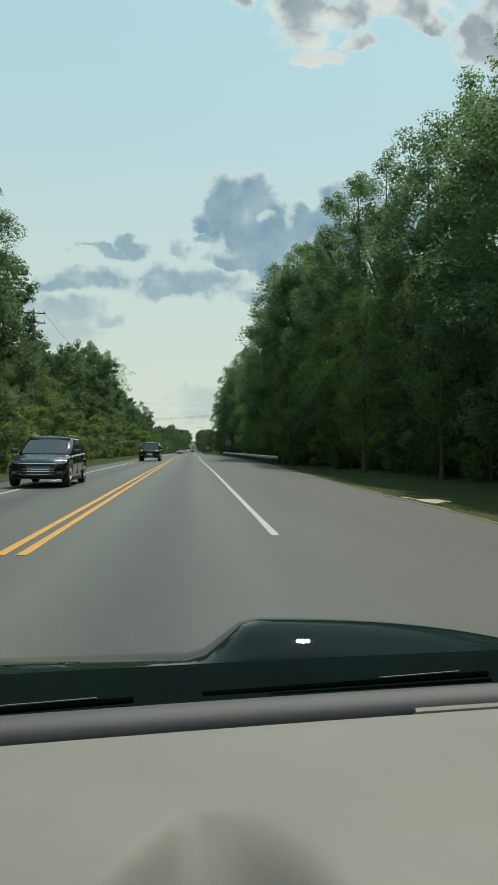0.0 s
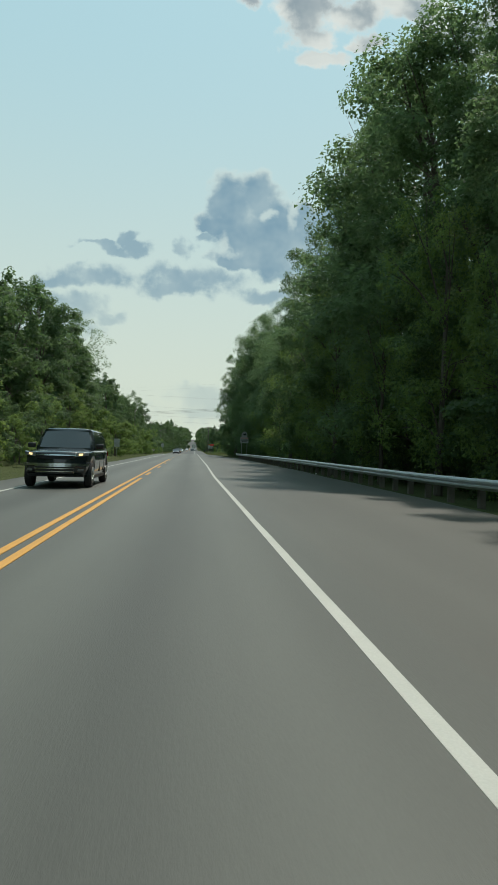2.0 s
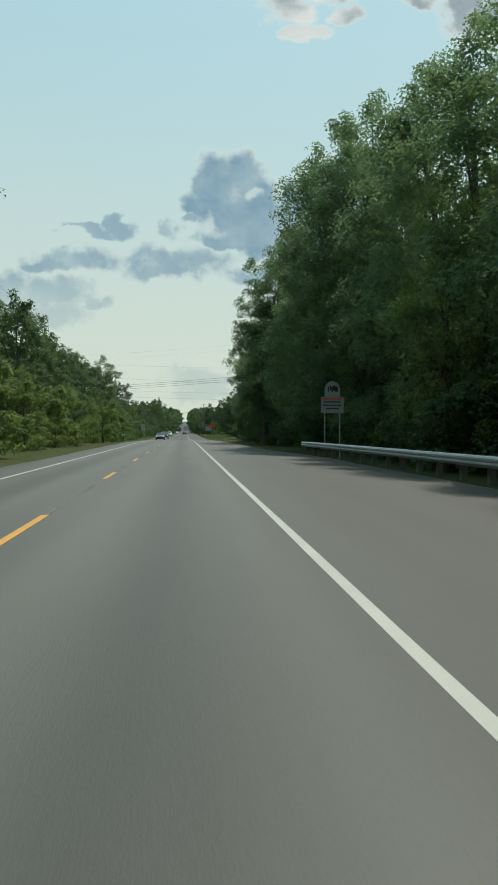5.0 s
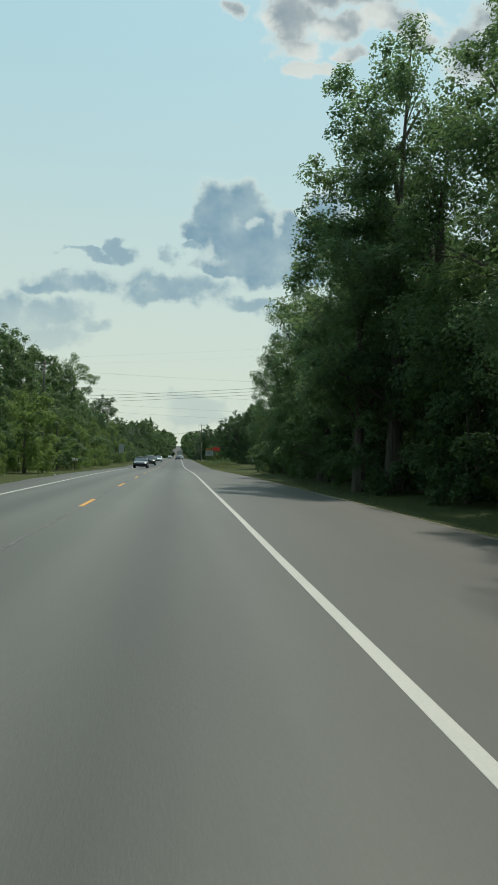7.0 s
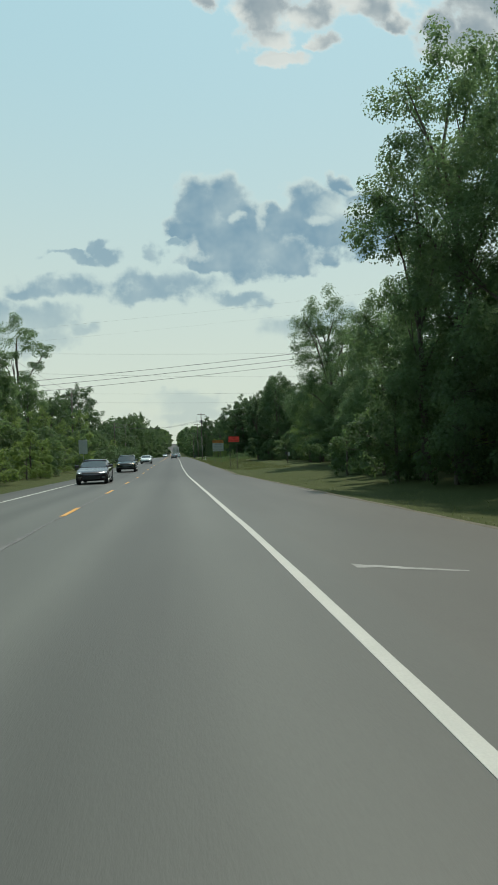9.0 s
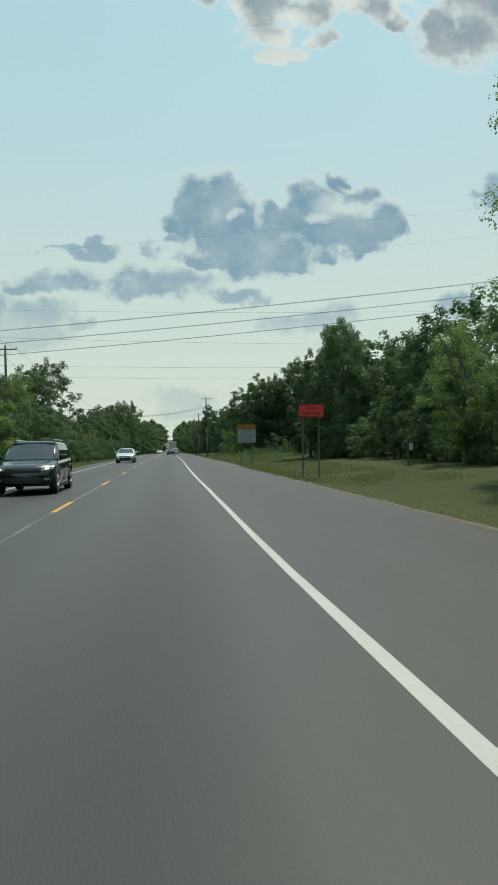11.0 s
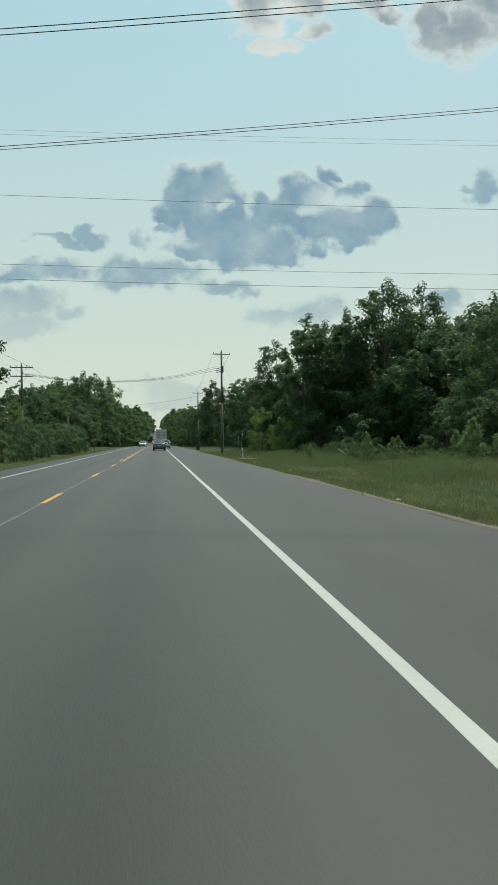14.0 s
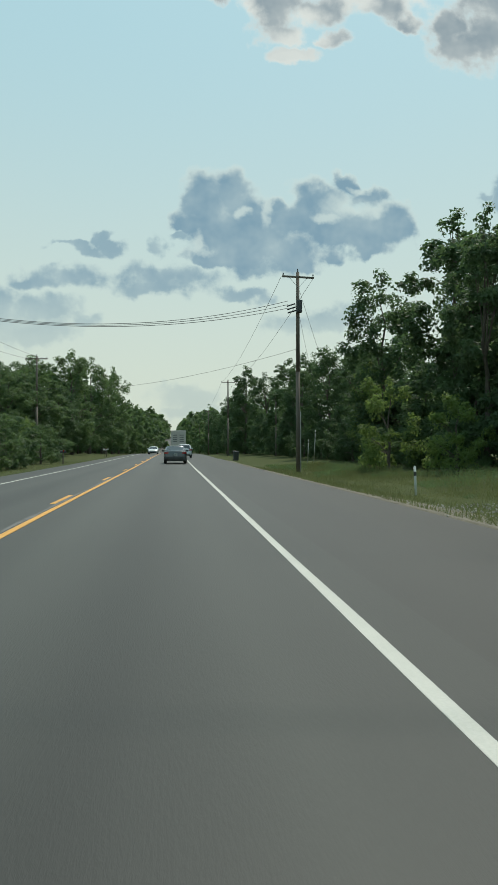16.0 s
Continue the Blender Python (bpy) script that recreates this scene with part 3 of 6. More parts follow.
def tree_lobes(height, radius, base, rnd, count, top_bias=1.0):
    """A crown of boughs, uneven in size, out to an envelope widest at two fifths of its height; each bough is a heap of small clumps."""
    lobes = []
    boughs = max(8, round(count / 3.2))
    turn = rnd.uniform(0, 6.28)
    for i in range(boughs):
        q = ((i + rnd.random()) / boughs) ** top_bias
        z = base + (height - base) * (0.05 + 0.84 * q)
        env = radius * (1.0 - abs(q - 0.4) ** 2.2 * 1.35) * rnd.uniform(0.7, 1.12)
        env = max(env, radius * 0.14)
        ang = turn + 2.4 * i + rnd.uniform(-0.5, 0.5)
        s = min(radius, 0.5 * height) * rnd.uniform(0.26, 0.46) * (1.0 - 0.3 * q)
        out = max(0.0, env - 0.6 * s) * rnd.uniform(0.55, 1.0)
        c = Vector((math.cos(ang) * out, math.sin(ang) * out, z))
        lobes.append((tuple(c), (0.75 * s, 0.75 * s, 0.62 * s)))
        for _ in range(5):
            d = Vector((rnd.gauss(math.cos(ang) * 0.5, 0.8), rnd.gauss(math.sin(ang) * 0.5, 0.8), rnd.gauss(0.25, 0.6))).normalized()
            k = s * rnd.uniform(0.34, 0.58)
            lobes.append((tuple(c + d * s * rnd.uniform(0.6, 0.95)), (k, k, k * rnd.uniform(0.6, 0.85))))
    for k in range(3):
        s = radius * rnd.uniform(0.1, 0.17)
        lobes.append(((rnd.uniform(-1, 1) * radius * 0.14, rnd.uniform(-1, 1) * radius * 0.14, height - radius * (0.12 + 0.13 * k)), (s, s, s * 1.1)))
    return lobes


TREE_MESHES = {}


def tree_kind(key, height, radius, base, lobes, leaves, size, mat, seed, top_bias=1.0, open_side=False):
    rnd = random.Random(seed)
    ls = tree_lobes(height, radius, base, rnd, lobes, top_bias)
    limbs = [Vector(l[0]) for l in rnd.sample(ls, min(9 if height > 5 else 4, len(ls)))]
    TREE_MESHES[key] = (trunk_mesh("trunk_" + key, height, 0.013 * height + 0.05, limbs, rnd), mesh_of_leaves("crown_" + key, leaf_points(ls, leaves, size, seed, open_side), mat), height)


def bush_kind(key, height, radius, leaves, size, mat, seed, taper):
    """A young bush leafy down to the ground: many small clumps under a pointed (taper 1) or domed outline."""
    rnd = random.Random(seed)
    ls = []
    for i in range(40):
        q = (i + rnd.random()) / 40
        env = radius * (1.02 - q) ** taper * min(1.0, 0.6 + 2.5 * q) * rnd.uniform(0.4, 1.2)
        ang = 2.4 * i + rnd.uniform(-0.4, 0.4)
        s = radius * rnd.uniform(0.13, 0.25) * (1.1 - 0.3 * q)
        ls.append(((math.cos(ang) * env * 0.8, math.sin(ang) * env * 0.8, height * (0.07 + 0.87 * q)), (s, s, s * rnd.uniform(0.8, 1.3))))
    limbs = [Vector(l[0]) for l in rnd.sample(ls, 4)]
    TREE_MESHES[key] = (trunk_mesh("trunk_" + key, height, 0.008 * height + 0.012, limbs, rnd), mesh_of_leaves("crown_" + key, leaf_points(ls, leaves, size, seed), mat), height)


def plant(key, x, y, height, turn=0.0, wide=1.0, name="tree", label="tall broadleaf tree with dense dark green leaves", group="roadside trees"):
    trunk, crown, h = TREE_MESHES[key]
    s = height / h
    ob = new(name)
    ob.empty_display_size = 0.3
    ob.matrix_world = pose(x, y, ground_z(x, y), 0, 0, turn) @ Matrix.Diagonal((s * wide, s * wide, s, 1))
    tagged(ob, label, "shrub" if name == "shrub" else "tree", group)
    for n, me in (("trunk", trunk), ("crown", crown)):
        c = new(n, me)
        c.parent = ob
    return ob


# full trees for the front of the woods, plainer ones for the rows behind, simple ones for the distance
tree_kind("broad_a", 22, 5.6, 1.2, 110, 34000, 0.105, LEAF_PALE, 11, 1.0, True)
tree_kind("broad_b", 22, 6.4, 1.0, 120, 37000, 0.108, LEAF_PALE, 12, 0.9, True)
tree_kind("broad_c", 22, 5.0, 1.5, 100, 30000, 0.105, LEAF, 13, 1.0, True)
tree_kind("tall_d", 24, 4.8, 2.0, 105, 32000, 0.105, LEAF_PALE, 14, 0.9, True)
tree_kind("edge_g", 22, 6.0, 3.6, 105, 33000, 0.105, LEAF_PALE, 17, 0.95, True)
tree_kind("edge_h", 22, 5.4, 4.2, 96, 30000, 0.105, LEAF, 18, 0.9, True)
tree_kind("light_e", 16, 4.6, 1.0, 80, 14000, 0.11, LEAF_LIGHT, 15)
tree_kind("open_f", 20, 4.8, 3.0, 66, 18000, 0.108, LEAF_PALE, 16, 0.75, True)
tree_kind("mid_a", 22, 5.8, 1.0, 90, 11000, 0.25, LEAF, 31)
tree_kind("mid_b", 22, 6.4, 0.8, 96, 12000, 0.25, LEAF, 32, 0.9)
tree_kind("mid_c", 22, 5.2, 1.2, 84, 10000, 0.25, LEAF, 33)
tree_kind("dark_a", 22, 5.8, 0.3, 100, 14000, 0.24, LEAF_DARK, 34)
tree_kind("dark_b", 22, 6.4, 0.2, 110, 15000, 0.24, LEAF_DARK, 35, 0.95)
tree_kind("dark_c", 22, 5.2, 0.4, 92, 13000, 0.24, LEAF_DARK, 36)
tree_kind("shrub_d", 4, 2.8, 0.1, 40, 4800, 0.095, LEAF_DARK, 24, 1.3)
tree_kind("shrub_k", 4, 2.4, 0.1, 40, 5000, 0.09, LEAF_LIGHT, 21, 1.3)
tree_kind("shrub_l", 4, 2.8, 0.1, 42, 5200, 0.09, LEAF, 22, 1.4)
bush_kind("shrub_n", 3, 1.25, 5200, 0.062, LEAF_BUSH, 23, 0.62)

# rows deep in the woods and the far woods: many crowns joined, since nobody could count them
BACK = [leaf_points(tree_lobes(22, 6.0, 0.4, random.Random(40 + i), 70), 2200, 0.56, 40 + i) / 22 for i in range(3)]
LOW = [leaf_points(tree_lobes(4, 2.8, 0.1, random.Random(70 + i), 42, 1.3), 5200, 0.09, 70 + i) / 4 for i in range(3)]
LOW_FINE = [leaf_points(tree_lobes(1.2, 0.9, 0.0, random.Random(74 + i), 30, 1.2), 1700, 0.05, 74 + i) / 1.2 for i in range(3)]
BACK_FINE = [leaf_points(tree_lobes(22, 6.0, 0.3, random.Random(45 + i), 90), 6500, 0.34, 45 + i) / 22 for i in range(3)]
FAR = [leaf_points(tree_lobes(18, 6.0, 0.3, random.Random(50 + i), 40), 1150, 0.62, 50 + i) / 18 for i in range(3)]
FARTHEST = [leaf_points(tree_lobes(18, 6.0, 0.3, random.Random(60 + i), 30), 420, 1.1, 60 + i) / 18 for i in range(3)]


def wood_mass(name, places, kinds, label, mat):
    """places: x, y, height, width factor."""
    all_v = []
    r = random.Random(9)
    for x, y, h, wd in places:
        v = r.choice(kinds)
        t = r.uniform(0, 2 * math.pi)
        c, q = math.cos(t), math.sin(t)
        p = np.stack([(v[:, 0] * c - v[:, 1] * q) * h * wd + x, (v[:, 0] * q + v[:, 1] * c) * h * wd + y, v[:, 2] * h + ground_z(x, y) - 0.1], 1)
        all_v.append(p)
    ob = new(name, mesh_of_leaves(name, np.concatenate(all_v), mat))
    return tagged(ob, label, "woods", kind="stuff")


rnd = random.Random(77)
DARK = ["dark_a", "dark_b", "dark_c", "dark_b"]
MID = ["mid_a", "mid_b", "mid_c", "mid_b"]
NEAR = ["broad_a", "broad_b", "broad_c", "tall_d", "broad_b"]
wood_top_r = curve([-60, 10, 60, 78, 95, 112, 124, 140, 160, 178, 200, 226, 238, 250, 264, 276, 294, 306, 330],
                   [22, 23, 25, 26, 28, 23, 19, 20, 23, 22, 23, 20, 16, 21, 17, 14, 17, 11, 9])
wood_face_r = curve([-60, 0, 40, 66, 160, 180, 230, 262, 290, 330], [17, 17, 16, 14.2, 13.5, 13.2, 13.6, 16.5, 17.8, 21])


DEEP, DISTANT = [], []


def build_right_wood():
    y = -24.0
    while y < 300:
        x = wood_face_r(y) + rnd.uniform(-0.8, 1.2)
        plant(rnd.choice(NEAR if y < 166 or y > 264 else ("edge_g", "edge_h")), x, y, wood_top_r(y) * rnd.uniform(0.88, 1.0), rnd.uniform(-30, 30), rnd.uniform(0.95, 1.2))
        y += rnd.uniform(5.4, 7.6)
    for row in range(2):
        y = -20.0
        while y < 310:
            DEEP.append((wood_face_r(y) + 6.0 + 7 * row + rnd.uniform(-1.5, 1.5), y, wood_top_r(y) * rnd.uniform(0.78, 0.94), 1.0))
            y += rnd.uniform(6.5, 8.5)
    # low growth at the foot of the wood
    y = -14.0
    while y < 290:
        plant(rnd.choice(("shrub_k", "shrub_l", "shrub_l")), wood_face_r(y) - (rnd.uniform(0.8, 2.2) if y < 58 else rnd.uniform(1.2, 2.4) if y < 166 else rnd.uniform(-0.2, 1.3)), y, rnd.uniform(2.6, 6.0) * (1.0 if y < 166 else 0.75), rnd.uniform(0, 360), rnd.uniform(0.8, 1.15), "shrub",
              "leafy green shrub at the foot of the woods", "shrubs along the woods")
        y += rnd.uniform(3.4, 5.4)
    r = random.Random(5)
    y, low = -8.0, []
    while y < 163:
        low.append((wood_face_r(y) + r.uniform(-0.5, 1.8), y, r.uniform(3.6, 6.4), r.uniform(1.0, 1.3)))
        y += r.uniform(3.2, 4.8)
    wood_mass("undergrowth", low, LOW, "dense green undergrowth between the trunks", LEAF)
    y = 164.0
    while y < 290:
        plant(rnd.choice(("shrub_l", "shrub_d")), wood_face_r(y) + rnd.uniform(-0.6, 1.8), y, rnd.uniform(3.6, 6.4), rnd.uniform(0, 360), rnd.uniform(1.0, 1.3), "shrub",
              "dense green undergrowth between the trunks", "shrubs along the woods")
        y += rnd.uniform(3.2, 4.8)
    for x, y, h in ((10.7, 206, 5.6), (10.6, 213, 6.2), (10.8, 220, 5.8), (11.2, 228, 5.0), (11.4, 198, 5.2), (11.9, 249, 5.0), (11.2, 255, 5.4), (12.5, 243, 4.8), (12.6, 262, 4.6), (11.6, 267, 3.8), (11.4, 236, 4.6)):
        plant("shrub_l", x, y, h, rnd.uniform(0, 360), 0.9, "shrub", "tall leafy shrub at the edge of the woods", "shrubs along the woods")
    # lighter saplings that stand out before the dark wood
    for x, y, h in ((12.8, 36, 9.5), (11.7, 48, 13.5), (12.2, 59, 16), (9.8, 70, 9.5), (9.9, 77, 13), (9.9, 86, 11), (10.0, 99, 15), (10.2, 112, 9), (9.9, 121, 14.5), (10.4, 134, 12), (10.6, 149, 12.5), (11.4, 168, 9), (12.4, 187, 8), (12.6, 205, 9), (13.0, 243, 8)):
        plant("light_e", x, y, h, rnd.uniform(0, 360), 0.75, label="young tree with light green sunlit leaves")
    # trees that stand out at the top of the wood
    for key, x, y, h, wd in (("tall_d", 14.6, 82, 27.5, 0.9), ("tall_d", 13.2, 95, 29.0, 0.9), ("open_f", 12.2, 101, 26.5, 0.9), ("broad_c", 11.4, 117, 24.0, 0.9),
                             ("broad_a", 12.4, 172, 24.5, 1.0), ("broad_b", 13.4, 181, 27.0, 1.0), ("tall_d", 14.6, 176, 28.0, 1.1), ("tall_d", 11.2, 207, 25.0, 1.15), ("open_f", 9.8, 209, 21.5, 1.0), ("broad_c", 11.2, 226, 19.5, 0.95),
                             ("open_f", 11.0, 223, 15.5, 0.9), ("broad_a", 13.4, 252, 22.0, 0.9), ("open_f", 12.4, 254, 17.5, 0.8), ("broad_b", 16.6, 293, 18.6, 1.0)):
        plant(key, x, y, h, rnd.uniform(-30, 30), wd)
    plant("broad_a", 14.2, 246, 19.5, 10, 0.95)


def build_right_clearing():
    """Past the wood: single trees and a thicket set back behind grass."""
    for key, x, y, h, wd in (("light_e", 17, 308, 9, 1.1), ("dark_b", 20.5, 326, 11, 0.9), ("dark_a", 19, 316, 11, 1.0),
                             ("dark_c", 14.4, 341, 11.4, 1.0), ("dark_a", 17.4, 338, 14.0, 1.0), ("dark_b", 18.9, 346, 15.6, 0.9), ("dark_b", 20.5, 350, 14.5, 1.0), ("dark_b", 23, 358, 10.5, 0.9),
                             ("dark_b", 27, 372, 12.5, 1.1), ("dark_a", 30.5, 392, 14.0, 1.1), ("dark_b", 31.5, 402, 14.5, 1.1), ("dark_b", 36, 412, 17, 1.1),
                             ("dark_b", 28.4, 427, 21.8, 1.0), ("dark_a", 34.0, 429, 21.8, 0.9), ("dark_a", 24.4, 429, 18.4, 0.9), ("dark_c", 20.6, 428, 16.0, 1.1), ("dark_c", 18.2, 427, 15.6, 0.8), ("dark_b", 38, 420, 17, 1.1),
                             ("dark_c", 21.2, 439, 19.4, 1.1), ("dark_b", 25.0, 442, 19.0, 1.0), ("dark_a", 18.4, 448, 17.0, 1.0), ("light_e", 17.4, 448, 9.0, 0.9), ("dark_b", 18.6, 456, 11.5, 1.0),
                             ("dark_b", 18.0, 468, 13, 1.1), ("dark_a", 17.4, 482, 14, 1.1), ("dark_c", 18.4, 496, 15.0, 1.3), ("dark_b", 16.6, 512, 14.5, 1.1),
                             ("dark_c", 14.6, 528, 17.5, 1.1), ("dark_a", 15.6, 540, 15.5, 1.2)):
        plant(key, x, y, h, rnd.uniform(0, 360), wd)
    DEEP.extend([(27, 470, 15, 1.2), (31, 478, 15, 1.2), (25, 482, 14, 1.2), (35, 470, 16, 1.2), (30, 492, 14, 1.2), (22, 466, 13, 1.2), (38, 455, 17, 1.2),
                 (30, 352, 13, 1.2), (33, 343, 13, 1.2), (36, 360, 14, 1.2), (22.5, 338, 12, 1.2), (30, 322, 12, 1.2), (35, 330, 13, 1.2), (26, 344, 13, 1.2), (28, 312, 11, 1.2), (34, 318, 12, 1.2),
                 (24, 312, 12, 1.1), (23, 320, 13, 1.1), (27, 334, 13, 1.1), (26, 352, 15, 1.1), (25, 364, 13, 1.2), (33, 380, 15, 1.2), (38, 402, 17, 1.2), (30, 450, 17, 1.2), (24, 475, 14, 1.2), (24, 498, 14, 1.2), (21, 520, 14, 1.1),
                 (30, 438, 18, 1.2), (41, 430, 19, 1.2), (26, 434, 17, 1.3), (33, 436, 19, 1.3), (37, 437, 19, 1.3), (22.5, 434, 14, 1.3), (45, 440, 19, 1.3), (36, 447, 18, 1.3), (42, 418, 17, 1.3), (47, 410, 17, 1.3), (34, 424, 16, 1.3), (28, 420, 11, 1.3), (24, 460, 14, 1.2), (22, 487, 14, 1.2), (22, 508, 13, 1.2), (31, 416, 15, 1.2)])
    # thick growth below and between those trees
    for x0, y0, x1, y1, n, low, tall in ((17.5, 300, 19.5, 334, 8, 3.2, 5.5), (15.5, 333, 17.5, 341, 4, 3.0, 5.0), (22, 352, 28, 376, 7, 3.5, 6.0), (26.5, 378, 31, 414, 9, 4.0, 6.5),
                                         (18.5, 424, 36, 421, 9, 4.0, 7.0), (17.0, 432, 17.0, 470, 9, 3.0, 5.0), (22, 302, 30, 330, 7, 4.0, 7.0), (16.8, 474, 15.6, 545, 12, 3.5, 6.0), (20, 430, 23, 470, 8, 5.0, 9.0)):
        for k in range(n):
            q = (k + rnd.random()) / n
            plant(rnd.choice(("shrub_d", "shrub_d", "shrub_l")), x0 + (x1 - x0) * q + rnd.uniform(-0.8, 0.8), y0 + (y1 - y0) * q, rnd.uniform(low, tall), rnd.uniform(0, 360), rnd.uniform(0.8, 1.1), "shrub",
                  "dense green undergrowth below the trees", "shrubs along the woods")
    plant("shrub_k", 13.3, 430, 5.8, 20, 0.75, "shrub", "light green bush before the dark trees", "shrubs along the woods")
    plant("shrub_k", 15.2, 424, 4.2, 80, 0.9, "shrub", "light green bush before the dark trees", "shrubs along the woods")
    for x, y, h, wd in ((13.7, 385.5, 2.0, 0.9), (17.9, 378.5, 2.5, 1.2), (17.0, 390, 1.5, 1.1), (12.4, 397, 1.1, 1.2), (15.2, 394, 1.2, 1.1), (19.6, 383, 1.6, 1.2), (16.2, 401, 1.3, 1.2), (19.5, 396, 1.6, 1.3),
                        (21, 388, 2.0, 1.2), (14.5, 407, 1.2, 1.1), (20.5, 384, 0.9, 1.0), (22.0, 381, 1.2, 1.2)):
        plant("shrub_n", x, y, h, rnd.uniform(0, 360), wd * 0.8, "shrub", "small light green bush in rough grass", "bushes in the grass")
    plant("shrub_n", 24.0, 386.5, 2.6, 50, 1.0, "shrub", "small light green bush in rough grass", "bushes in the grass")
    plant("shrub_n", 23.6, 378.5, 2.0, 140, 1.0, "shrub", "small light green bush in rough grass", "bushes in the grass")
    r = random.Random(8)
    low = [(13.4 + 12.0 * q + r.uniform(-1.2, 1.2), 391 - 15.0 * q + r.uniform(-3.0, 3.0), r.uniform(0.5, 1.15), r.uniform(0.8, 1.5)) for q in [r.random() for _ in range(46)]]
    low += [(15.4 + r.uniform(-1.0, 2.2), r.uniform(391, 424), r.uniform(0.5, 1.3), r.uniform(0.8, 1.4)) for _ in range(30)]
    wood_mass("low_shrubs", low, LOW_FINE, "low leafy shrubs among rough weeds before the trees", LEAF)
    for x, y, h, wd in ((15.5, 336, 3.2, 1.2), (17.5, 331, 3.6, 1.2), (19, 313, 3.5, 1.3), (22, 306, 4, 1.2), (26, 322, 4, 1.3), (20, 366, 3.5, 1.2), (27, 394, 4.5, 1.3),
                        (28, 406, 4.5, 1.3), (22.5, 416, 4, 1.3), (18.8, 424, 4.2, 1.1), (16.4, 431, 3.2, 1.1), (15.4, 441, 2.8, 1.1), (17.5, 459, 3.0, 1.3), (16.2, 474, 3.2, 1.3), (17, 489, 3.4, 1.4), (15.4, 503, 2.4, 1.5)):
        plant(rnd.choice(("shrub_d", "shrub_d", "shrub_l")), x, y, h, rnd.uniform(0, 360), wd, "shrub", "dense green shrub before the trees", "shrubs along the woods")


wood_top_l = curve([-60, 30, 64, 76, 88, 96, 112, 130, 142, 158, 176, 186, 215, 240, 262, 288, 300, 316, 336, 352, 372, 400, 440, 462, 480, 500],
                   [20, 22, 27, 26, 19, 15.5, 17, 21, 21.5, 21, 21, 17, 16, 16.5, 17, 16, 13.5, 12, 12, 11.5, 10, 8.8, 8.3, 9.5, 12.5, 15])


def build_left_wood():
    y = 8.0
    while y < 500:
        x = -19.5 + rnd.uniform(-2.0, 1.2) - (3.0 if 50 < y < 104 else 0.0)
        plant(rnd.choice(MID if y < 330 else MID + DARK), x, y, wood_top_l(y) * rnd.uniform(0.88, 1.02), rnd.uniform(0, 360), rnd.uniform(0.95, 1.2) * (1.3 if y > 370 else 1.0))
        y += rnd.uniform(6.4, 9.2)
    y = 5.0
    while y < 470:
        DEEP.append((-26 + rnd.uniform(-2, 2), y, wood_top_l(y) * rnd.uniform(0.85, 1.0), 1.1))
        DEEP.append((-33 + rnd.uniform(-2, 2), y + 3, wood_top_l(y) * rnd.uniform(0.95, 1.12), 1.2))
        y += rnd.uniform(7, 9.5)
    for key, x, y, h, wd in (("broad_a", -20.4, 69, 28.5, 0.85), ("mid_a", -23.0, 80, 25.0, 0.8), ("open_f", -18.6, 135, 21.2, 1.0), ("open_f", -20.8, 179, 25.4, 1.15), ("open_f", -23.2, 331, 23.6, 1.15),
                             ("dark_b", -27.6, 438, 23.4, 1.0), ("dark_a", -33.0, 432, 21.0, 1.0), ("dark_b", -15.8, 352, 10.8, 1.3)):
        plant(key, x, y, h, rnd.uniform(0, 360), wd)
    # thick growth between the trees and the verge
    y = 10.0
    while y < 470:
        big = rnd.random() < 0.45
        plant(rnd.choice(("shrub_k", "shrub_l", "shrub_k") if y < 325 else ("shrub_l", "shrub_d", "shrub_l")), -13.3 + rnd.uniform(-1.5, 1.2), y, (rnd.uniform(4.0, 6.6) if y < 350 else rnd.uniform(3.2, 4.6)) if big else rnd.uniform(2.0, 3.6), rnd.uniform(0, 360), rnd.uniform(0.85, 1.2), "shrub",
              "overgrown green shrub covered in vines", "shrubs along the woods")
        y += rnd.uniform(2.8, 4.4)
    y = 30.0
    while y < 470:
        plant("light_e", -16.4 + rnd.uniform(-1, 1), y, rnd.uniform(6.5, 10.0) * (1.0 if y < 350 else 0.7), rnd.uniform(0, 360), 0.9, label="young tree with light green sunlit leaves")
        y += rnd.uniform(13, 22)


